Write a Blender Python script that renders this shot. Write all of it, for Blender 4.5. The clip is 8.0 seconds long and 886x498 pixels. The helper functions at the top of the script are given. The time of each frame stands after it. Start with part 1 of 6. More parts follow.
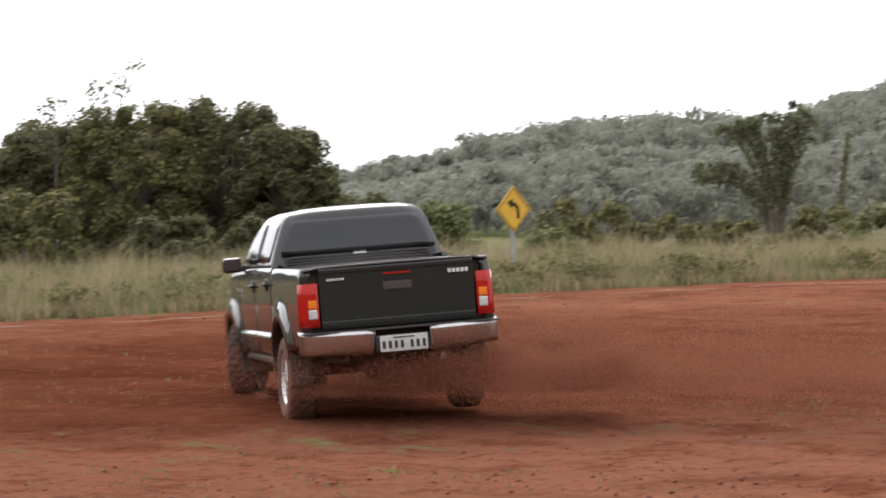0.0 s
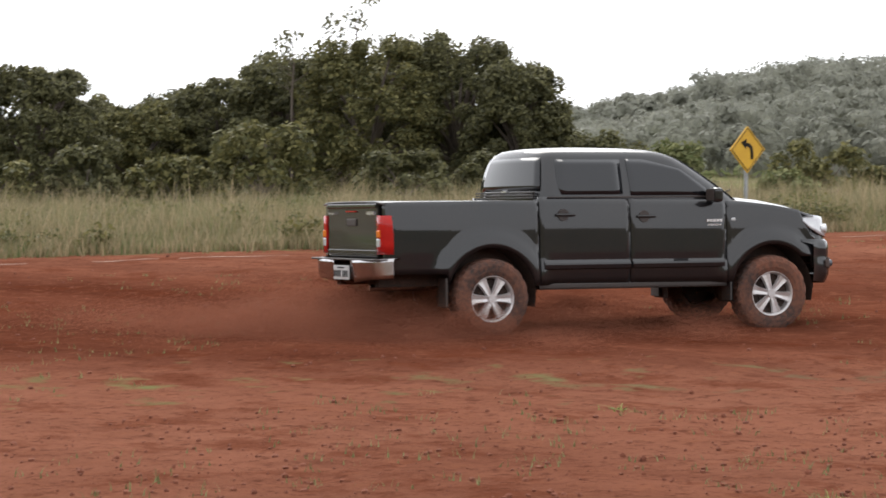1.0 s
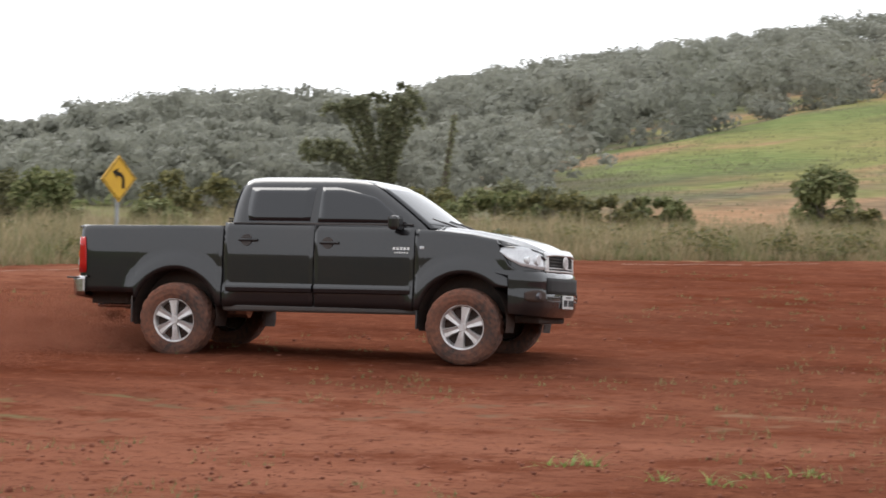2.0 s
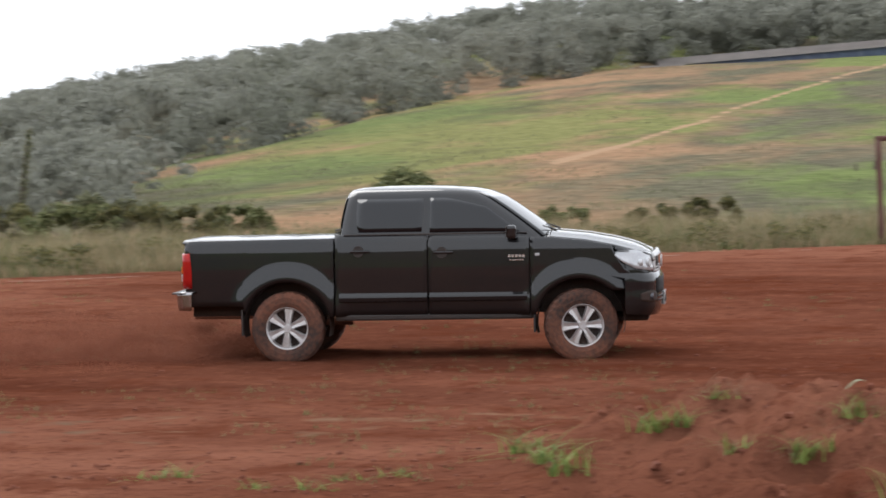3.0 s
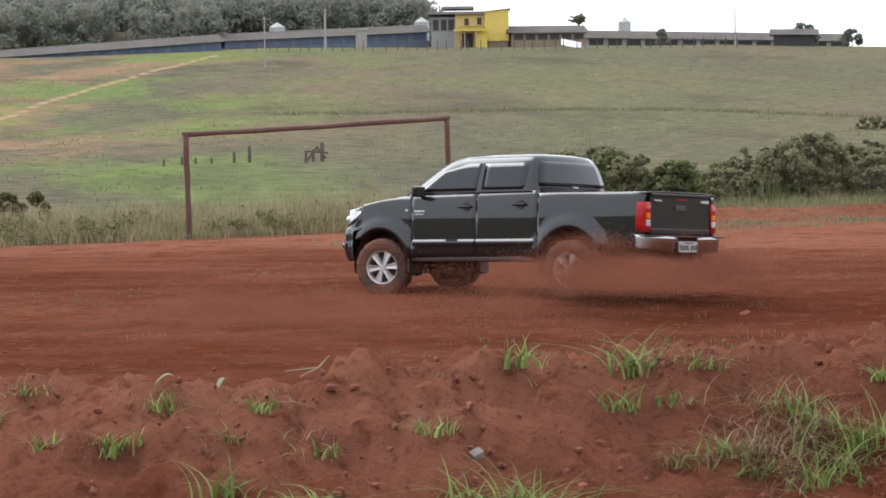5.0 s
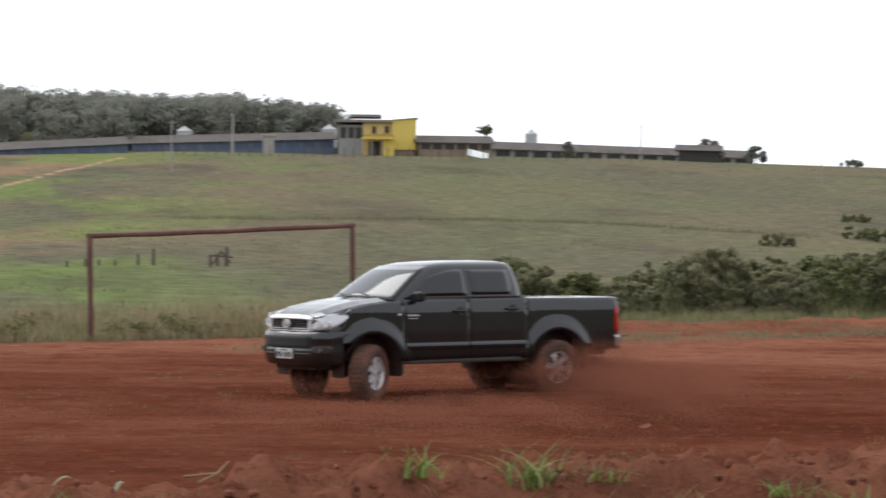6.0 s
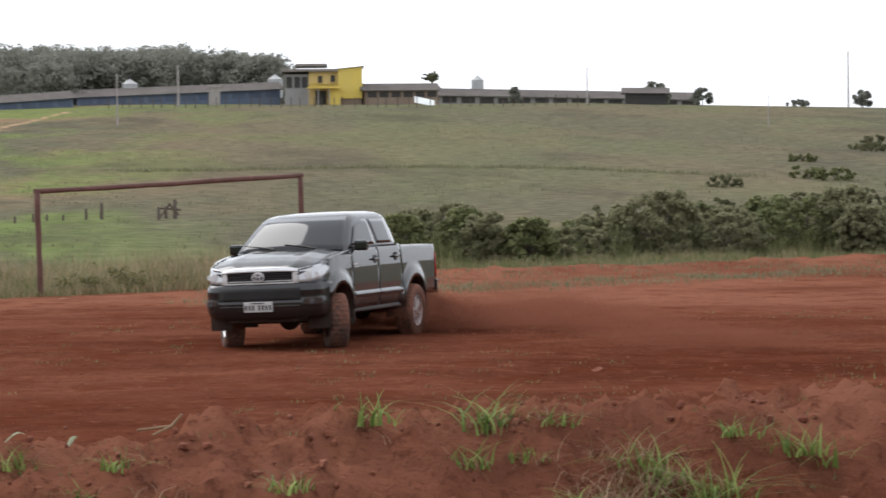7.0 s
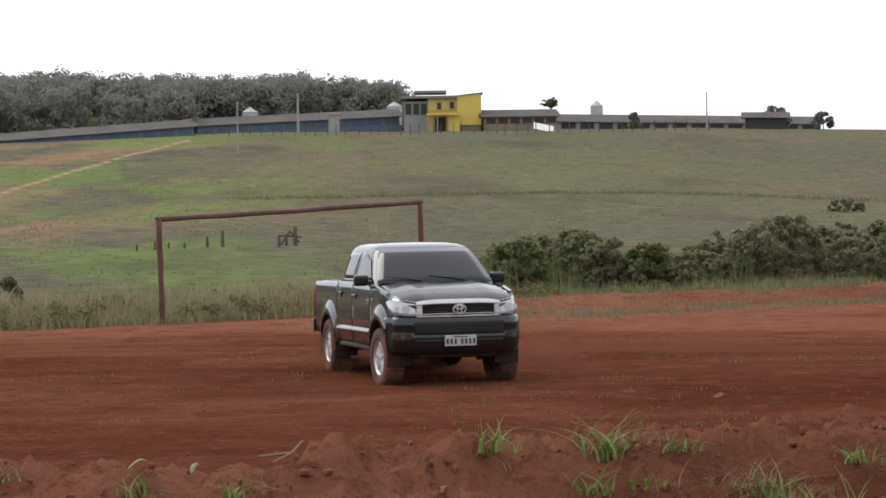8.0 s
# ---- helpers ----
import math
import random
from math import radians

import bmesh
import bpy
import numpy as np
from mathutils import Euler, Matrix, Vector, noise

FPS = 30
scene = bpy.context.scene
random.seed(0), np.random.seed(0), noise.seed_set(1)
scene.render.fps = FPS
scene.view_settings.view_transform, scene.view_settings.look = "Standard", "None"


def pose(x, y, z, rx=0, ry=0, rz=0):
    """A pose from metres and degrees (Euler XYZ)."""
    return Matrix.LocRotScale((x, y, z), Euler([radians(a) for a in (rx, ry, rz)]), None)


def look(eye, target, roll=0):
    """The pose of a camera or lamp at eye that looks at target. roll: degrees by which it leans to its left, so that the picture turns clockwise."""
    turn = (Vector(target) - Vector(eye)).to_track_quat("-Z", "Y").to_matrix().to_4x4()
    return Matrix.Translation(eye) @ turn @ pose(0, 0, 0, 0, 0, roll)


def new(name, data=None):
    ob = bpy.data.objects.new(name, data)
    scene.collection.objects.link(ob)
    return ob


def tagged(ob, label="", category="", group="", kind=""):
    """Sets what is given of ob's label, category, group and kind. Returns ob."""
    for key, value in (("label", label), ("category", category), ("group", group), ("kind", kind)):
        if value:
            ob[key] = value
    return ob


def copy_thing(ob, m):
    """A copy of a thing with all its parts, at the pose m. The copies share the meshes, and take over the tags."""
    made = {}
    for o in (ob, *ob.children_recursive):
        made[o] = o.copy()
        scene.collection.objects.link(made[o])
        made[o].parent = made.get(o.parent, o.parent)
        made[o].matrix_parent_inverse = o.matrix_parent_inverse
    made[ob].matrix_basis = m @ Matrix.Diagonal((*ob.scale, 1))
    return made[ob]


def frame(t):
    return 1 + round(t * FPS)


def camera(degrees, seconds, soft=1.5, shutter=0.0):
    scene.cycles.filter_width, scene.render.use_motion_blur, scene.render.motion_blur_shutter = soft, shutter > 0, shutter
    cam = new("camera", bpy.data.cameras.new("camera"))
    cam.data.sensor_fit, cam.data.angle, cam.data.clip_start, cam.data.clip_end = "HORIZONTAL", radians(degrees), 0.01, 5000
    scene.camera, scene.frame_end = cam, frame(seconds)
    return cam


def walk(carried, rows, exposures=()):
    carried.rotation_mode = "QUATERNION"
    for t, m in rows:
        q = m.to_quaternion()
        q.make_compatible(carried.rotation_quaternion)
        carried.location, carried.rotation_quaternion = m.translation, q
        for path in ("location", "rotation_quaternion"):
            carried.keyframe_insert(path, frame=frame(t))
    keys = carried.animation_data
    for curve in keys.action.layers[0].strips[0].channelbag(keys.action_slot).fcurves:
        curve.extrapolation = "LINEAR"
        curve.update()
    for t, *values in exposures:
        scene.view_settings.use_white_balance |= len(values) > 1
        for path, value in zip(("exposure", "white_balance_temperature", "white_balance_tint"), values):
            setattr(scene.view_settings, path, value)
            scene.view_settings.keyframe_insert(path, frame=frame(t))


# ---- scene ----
EYE = (0.0, 0.0, 2.197)
LENS = 19.51

# seconds, turn to the right, tilt up, lean, in degrees
PAN = [
    (0.0, -33.487, -1.830, -1.338),
    (0.2, -35.892, -2.459, -1.624),
    (0.5, -39.039, -3.689, -0.606),
    (0.7, -39.764, -3.559, 0.362),
    (1.0, -38.643, -3.156, -0.349),
    (1.2, -37.299, -2.974, -1.396),
    (1.5, -33.383, -2.973, -0.706),
    (1.7, -28.996, -2.814, 0.667),
    (2.8, -18.406, -2.096, -1.338),
    (3.0, -15.432, -2.246, -0.987),
    (3.2, -11.288, -2.065, 0.084),
    (3.5, -5.218, -2.115, 0.116),
    (3.7, -2.583, -2.052, -0.184),
    (4.0, 1.179, -2.159, 0.088),
    (4.2, 2.017, -2.372, -0.311),
    (4.5, 1.252, -2.752, -0.512),
    (4.7, -0.054, -2.950, -0.741),
    (5.8, 0.234, -0.334, -0.139),
    (6.0, 1.997, -0.159, 0.661),
    (6.5, 5.923, -1.042, -0.291),
    (7.0, 3.128, -1.327, -0.547),
    (7.5, 0.929, -0.943, -1.019),
    (8.0, 0.475, -0.712, -0.842),
]


def pan_pose(turn, tilt, lean):
    a, b = radians(turn), radians(tilt)
    way = (math.sin(a) * math.cos(b), math.cos(a) * math.cos(b), math.sin(b))
    return look(EYE, [e + 50 * w for e, w in zip(EYE, way)], lean)


cam = camera(LENS, 8.0, soft=1.6, shutter=0.2)
# the clip's own exposure: brighter in the first half
EXPOSURE = [(0.0, 0.85, 6420, 10), (1.0, 0.80, 6410, 10), (1.7, 0.80, 6390, 10), (3.0, 0.62, 6170, 10), (3.7, 0.84, 6000, 10), (4.5, 0.92, 5960, 10), (4.8, 0.86, 6000, 10), (5.8, 0.40, 6180, 10), (6.5, 0.35, 6190, 10), (7.0, 0.48, 6190, 10), (7.5, 0.40, 6200, 10), (8.0, 0.27, 6200, 10)]
walk(cam, [(t, pan_pose(*row)) for t, *row in PAN], EXPOSURE)
# seconds, place on the field, heading, nose up, lean, in metres and degrees
DRIVE = [
    (0.0, -14.19, 19.82, 0.016, -224.2, -2.0, -2.7),
    (0.2, -14.63, 19.99, 0.023, -240.3, -3.0, -2.2),
    (0.5, -15.05, 20.36, -0.018, -264.0, -2.2, -4.5),
    (0.7, -15.08, 20.60, -0.064, -278.3, -0.7, -4.3),
    (1.0, -15.06, 21.34, -0.058, -298.6, -0.8, -2.2),
    (1.2, -14.91, 21.99, -0.042, -312.2, -0.7, -2.0),
    (1.5, -14.38, 23.00, -0.075, -331.1, 0.0, -2.0),
    (1.7, -13.44, 23.15, -0.059, -346.6, 1.1, -4.1),
    (2.8, -8.49, 25.94, -0.042, -360.9, -0.2, -1.9),
    (3.0, -7.40, 26.72, -0.026, -350.9, 0.2, 0.2),
    (3.2, -6.23, 27.39, -0.033, -335.6, 0.3, 1.8),
    (3.5, -4.38, 29.02, -0.055, -318.9, -0.6, 3.9),
    (3.7, -3.19, 29.84, -0.068, -303.6, -0.6, 3.1),
    (4.0, -1.64, 30.74, -0.019, -281.8, -0.6, 1.2),
    (4.2, -0.81, 31.38, 0.027, -269.0, -0.2, 0.3),
    (4.5, 0.16, 32.83, 0.051, -251.7, -0.9, 1.1),
    (4.7, 0.60, 33.27, 0.061, -240.7, -1.6, 3.2),
    (5.8, 1.22, 35.78, 0.080, -158.5, -0.1, 1.4),
    (6.0, 1.13, 35.86, 0.112, -147.7, -0.5, 0.7),
    (6.5, 0.75, 36.95, 0.066, -130.7, 0.1, 2.0),
    (7.0, 0.305, 36.45, 0.066, -111.4, 0.1, 2.1),
    (7.5, 0.0, 36.05, 0.065, -92.7, -0.3, 1.9),
    (8.0, -0.105, 34.75, 0.036, -75.9, 0.4, 0.2),
]

# ---- light: a bright hazy overcast ----
world = bpy.data.worlds.new("overcast_sky")
scene.world = world
world.use_nodes = True
wn = world.node_tree.nodes
sky = wn.new("ShaderNodeTexSky")
sky.sky_type = 'NISHITA'
sky.sun_disc = False
sky.sun_elevation, sky.sun_rotation = radians(45), radians(-48)
sky.air_density, sky.dust_density, sky.ozone_density = 1.0, 2.0, 1.0
grey = wn.new("ShaderNodeHueSaturation")
grey.inputs["Saturation"].default_value = 0.12
world.node_tree.links.new(sky.outputs["Color"], grey.inputs["Color"])
cloud = wn.new("ShaderNodeMix")
cloud.data_type = 'RGBA'
cloud.inputs[0].default_value = 0.8
cloud.inputs[7].default_value = (11.5, 11.6, 11.9, 1)
world.node_tree.links.new(grey.outputs["Color"], cloud.inputs[6])
world.node_tree.links.new(cloud.outputs[2], wn["Background"].inputs["Color"])
wn["Background"].inputs["Strength"].default_value = 0.10
sun = new("sun", bpy.data.lights.new("sun", 'SUN'))
sun.data.energy, sun.data.angle, sun.data.color = 1.3, radians(42), (1.0, 0.95, 0.88)
sun.matrix_world = look((-45, 40, 60), (0, 0, 0))

# ---- materials ----
def material(name, base, rough=0.6, metal=0.0, second=None, size=4.0, fine=40.0, bump=0.0, coat=0.0, spread=0.5, glow=None):
    """A surface that varies between two colours at two scales, with fine relief."""
    m = bpy.data.materials.new(name)
    m.use_nodes = True
    n, l = m.node_tree.nodes, m.node_tree.links
    b = n["Principled BSDF"]
    b.inputs["Roughness"].default_value, b.inputs["Metallic"].default_value = rough, metal
    b.inputs["Coat Weight"].default_value = coat
    b.inputs["Coat Roughness"].default_value = 0.035
    if second is None:
        second = tuple(c * 0.8 for c in base)
    geo = n.new("ShaderNodeTexCoord")
    big, small = n.new("ShaderNodeTexNoise"), n.new("ShaderNodeTexNoise")
    big.inputs["Scale"].default_value, small.inputs["Scale"].default_value = size, fine
    big.inputs["Detail"].default_value, small.inputs["Detail"].default_value = 4, 3
    l.new(geo.outputs["Object"], big.inputs["Vector"])
    l.new(geo.outputs["Object"], small.inputs["Vector"])
    add = n.new("ShaderNodeMix")
    add.inputs[0].default_value = 0.4
    l.new(big.outputs[0], add.inputs[2])
    l.new(small.outputs[0], add.inputs[3])
    ramp = n.new("ShaderNodeMapRange")
    ramp.inputs["From Min"].default_value, ramp.inputs["From Max"].default_value = 0.5 - spread * 0.4, 0.5 + spread * 0.4
    l.new(add.outputs[0], ramp.inputs["Value"])
    mix = n.new("ShaderNodeMix")
    mix.data_type = 'RGBA'
    mix.inputs[6].default_value, mix.inputs[7].default_value = (*base, 1), (*second, 1)
    l.new(ramp.outputs[0], mix.inputs[0])
    l.new(mix.outputs[2], b.inputs["Base Color"])
    if coat:
        b.inputs["Specular IOR Level"].default_value = 0.1
    if bump:
        bp = n.new("ShaderNodeBump")
        bp.inputs["Strength"].default_value, bp.inputs["Distance"].default_value = bump, 0.02
        l.new(small.outputs[0], bp.inputs["Height"])
        l.new(bp.outputs[0], b.inputs["Normal"])
    if glow:
        b.inputs["Emission Color"].default_value, b.inputs["Emission Strength"].default_value = (*glow[:3], 1), glow[3]
    return m


def leaf_material(name, a, b2, through_light=0.25):
    """Foliage: each leaf or blade has its own shade between two colours, and lets some light through."""
    m = bpy.data.materials.new(name)
    m.use_nodes = True
    n, l = m.node_tree.nodes, m.node_tree.links
    b = n["Principled BSDF"]
    b.inputs["Roughness"].default_value = 0.6
    b.inputs["Specular IOR Level"].default_value = 0.12
    geo = n.new("ShaderNodeNewGeometry")
    mix = n.new("ShaderNodeMix")
    mix.data_type = 'RGBA'
    mix.inputs[6].default_value, mix.inputs[7].default_value = (*a, 1), (*b2, 1)
    l.new(geo.outputs["Random Per Island"], mix.inputs[0])
    l.new(mix.outputs[2], b.inputs["Base Color"])
    tr = n.new("ShaderNodeBsdfTranslucent")
    l.new(mix.outputs[2], tr.inputs["Color"])
    ms = n.new("ShaderNodeMixShader")
    ms.inputs[0].default_value = through_light
    l.new(b.outputs[0], ms.inputs[1])
    l.new(tr.outputs[0], ms.inputs[2])
    l.new(ms.outputs[0], n["Material Output"].inputs["Surface"])
    return m


def ground_material():
    """Red laterite, dry and fresh, with thin grass by the 'cover' share of each place."""
    m = bpy.data.materials.new("red_earth_and_meadow")
    m.use_nodes = True
    n, l = m.node_tree.nodes, m.node_tree.links
    b = n["Principled BSDF"]
    b.inputs["Roughness"].default_value = 0.95
    b.inputs["Specular IOR Level"].default_value = 0.0
    co = n.new("ShaderNodeTexCoord")

    def noise_at(scale, detail=6, stretch=None, rough=0.55):
        t = n.new("ShaderNodeTexNoise")
        t.inputs["Scale"].default_value, t.inputs["Detail"].default_value, t.inputs["Roughness"].default_value = scale, detail, rough
        if stretch:
            mp = n.new("ShaderNodeMapping")
            mp.inputs["Rotation"].default_value = (0, 0, radians(stretch[0]))
            mp.inputs["Scale"].default_value = (stretch[1], stretch[2], 1)
            l.new(co.outputs["Object"], mp.inputs["Vector"])
            l.new(mp.outputs[0], t.inputs["Vector"])
        else:
            l.new(co.outputs["Object"], t.inputs["Vector"])
        return t.outputs[0]

    def span(v, lo, hi):
        r = n.new("ShaderNodeMapRange")
        r.inputs["From Min"].default_value, r.inputs["From Max"].default_value = lo, hi
        l.new(v, r.inputs["Value"])
        return r.outputs[0]

    def blend(f, a, c):
        x = n.new("ShaderNodeMix")
        x.data_type = 'RGBA'
        for s, v in ((0, f), (6, a), (7, c)):
            if isinstance(v, tuple):
                x.inputs[s].default_value = (*v, 1)
            else:
                l.new(v, x.inputs[s])
        return x.outputs[2]

    def attr(name):
        a = n.new("ShaderNodeAttribute")
        a.attribute_name = name
        return a.outputs["Fac"]

    def calc(op, a, c):
        x = n.new("ShaderNodeMath")
        x.operation = op
        x.use_clamp = True
        for s, v in ((0, a), (1, c)):
            if isinstance(v, float):
                x.inputs[s].default_value = v
            else:
                l.new(v, x.inputs[s])
        return x.outputs[0]

    # bare earth: pale dry crust against churned dark red soil, in streaks along the circuit
    streak = noise_at(0.35, 7, (-35, 0.35, 1.6))
    patch = noise_at(0.12, 5)
    crumb = noise_at(7.0, 8, None, 0.68)
    grit = noise_at(45.0, 3)
    earth = blend(span(streak, 0.38, 0.62), (0.082, 0.025, 0.0138), (0.142, 0.048, 0.027))
    earth = blend(span(calc('MULTIPLY', patch, attr("dry")), 0.22, 0.60), earth, (0.250, 0.106, 0.067))
    earth = blend(calc('MULTIPLY', span(noise_at(1.9, 9, (-35, 0.8, 1.2), 0.72), 0.46, 0.72), 0.45), earth, (0.070, 0.022, 0.013))
    earth = blend(calc('MULTIPLY', span(crumb, 0.54, 0.66), 0.6), earth, (0.050, 0.0155, 0.0095))
    earth = blend(calc('MULTIPLY', span(noise_at(3.2, 9, None, 0.75), 0.53, 0.64), 0.5), earth, (0.225, 0.088, 0.049))
    earth = blend(calc('MULTIPLY', span(noise_at(13.0, 6, None, 0.7), 0.55, 0.66), 0.35), earth, (0.042, 0.0135, 0.0085))
    earth = blend(calc('MULTIPLY', span(grit, 0.58, 0.72), 0.35), earth, (0.22, 0.105, 0.07))
    earth = blend(calc('MULTIPLY', span(noise_at(0.9, 8, None, 0.72), 0.52, 0.60), 0.5), earth, (0.098, 0.026, 0.012))
    # meadow: green and straw in drifts
    drift = noise_at(0.030, 7, (20, 1.3, 0.45), 0.6)
    tuft = noise_at(0.9, 6)
    green = blend(span(tuft, 0.35, 0.7), (0.094, 0.087, 0.060), (0.162, 0.150, 0.100))
    straw = blend(span(tuft, 0.3, 0.7), (0.230, 0.142, 0.085), (0.36, 0.220, 0.135))
    lush = blend(span(tuft, 0.3, 0.7), (0.105, 0.140, 0.045), (0.180, 0.225, 0.078))
    grass = blend(calc('MULTIPLY', attr("straw"), span(drift, 0.45, 0.56)), green, straw)
    grass = blend(calc('MULTIPLY', attr("lush"), span(noise_at(0.030, 7, (-15, 1.3, 0.45), 0.6), 0.47, 0.55)), grass, lush)
    grass = blend(calc('MULTIPLY', span(noise_at(0.07, 8, (8, 1.2, 0.45), 0.65), 0.52, 0.66), 0.5), grass, (0.070, 0.062, 0.052))
    cover = n.new("ShaderNodeMath")
    cover.operation = 'ADD'
    wob = n.new("ShaderNodeMapRange")
    wob.inputs["From Min"].default_value, wob.inputs["From Max"].default_value = 0.3, 0.7
    wob.inputs["To Min"].default_value, wob.inputs["To Max"].default_value = -0.35, 0.35
    l.new(noise_at(1.7, 6), wob.inputs["Value"])
    l.new(attr("cover"), cover.inputs[0])
    l.new(wob.outputs[0], cover.inputs[1])
    earth = blend(calc('MULTIPLY', attr("sand"), 0.9), earth, (0.36, 0.245, 0.155))
    l.new(blend(span(cover.outputs[0], 0.35, 0.65), earth, grass), b.inputs["Base Color"])
    bp = n.new("ShaderNodeBump")
    bp.inputs["Strength"].default_value, bp.inputs["Distance"].default_value = 1.0, 0.09
    l.new(crumb, bp.inputs["Height"])
    l.new(bp.outputs[0], b.inputs["Normal"])
    return m


EARTH = ground_material()

# ---- the ground: one sheet, round the place where the camera stands ----
def ramp_of(x, pairs):
    return float(np.interp(x, [p[0] for p in pairs], [p[1] for p in pairs]))


# crest of the grass hill ahead: bearing and rise in degrees, distance in metres
# rows behind the eye add an unseen rise, to darken the truck's reflections
RIDGE = [(-180, 8.0), (-110, 7.0), (-75, 2.0), (-60, -0.3), (-36, -0.6), (-28, -1.0), (-24.5, -1.1), (-20.6, -0.2), (-16.8, 0.74), (-11.7, 1.65), (-9, 1.8), (-4, 1.93), (2, 1.9), (6, 1.9), (10.3, 1.78), (15.8, 1.62), (25, 1.3), (45, 0.6), (70, 2.0), (110, 7.0), (180, 8.0)]
RIDGE_FAR = [(-180, 85), (-110, 90), (-75, 200), (-40, 260), (-24.5, 150), (-20.6, 190), (-16.8, 250), (-11.7, 350), (-9, 385), (50, 385), (75, 200), (110, 90), (180, 85)]


# bearing and rise of the tree tops on the wooded hill
WOODED = [(-60, -0.2), (-37, -0.1), (-35.5, 0.0), (-33, 0.52), (-31, 0.92), (-29, 1.08), (-27, 1.0), (-25.8, 0.9), (-24.5, 1.5), (-22, 1.9), (-19.4, 2.3), (-16.5, 2.8), (-13.6, 3.3), (-11, 3.4), (-7, 3.3), (-1, 3.15), (2, 2.6), (180, 0)]
# the track up the meadow: bearing and rise
TRACK = [(-13.0, -0.35), (-11.9, -0.15), (-9.78, 0.46), (-8.03, 1.03), (-5.78, 1.62), (-5.0, 1.8)]


def field_edge(az):
    """Distance at which the bare field ends."""
    return ramp_of(az, [(-180, 22), (-90, 26), (-60, 36), (-48, 38), (-40, 39), (-33, 42), (-27, 44.5), (-18, 47.5), (-10, 51.5), (-5.7, 54.5), (0, 59.5), (6, 66), (11, 72), (17, 76), (40, 70), (90, 26), (180, 22)])


def crest(az):
    """Distance, height and strength of the spoil bank near the camera."""
    d = ramp_of(az, [(-180, 17), (-16, 18.5), (-6, 17.2), (0, 17.0), (4, 18), (11, 18.6), (18, 19), (180, 17)])
    z = ramp_of(az, [(-180, 0.0), (-18, 0.0), (-14.5, 0.02), (-12, 0.30), (-8, 0.53), (-3, 0.58), (1, 0.68), (4, 0.73), (9, 0.75), (12, 0.68), (15, 0.6), (30, 0.6), (50, 0), (180, 0)])
    return d, z


RIDE = np.array([(x, y, z + 0.022) for _, x, y, z, *_ in DRIVE])


def ride_level(x, y):
    """The level of the driven part of the field: a smooth sheet through the truck's places."""
    w = np.exp(-((RIDE[:, 0] - x) ** 2 + (RIDE[:, 1] - y) ** 2) / 4.5) + 1e-9
    return float((w * RIDE[:, 2]).sum() / w.sum()), float(min(1.0, w.sum() / 0.5))


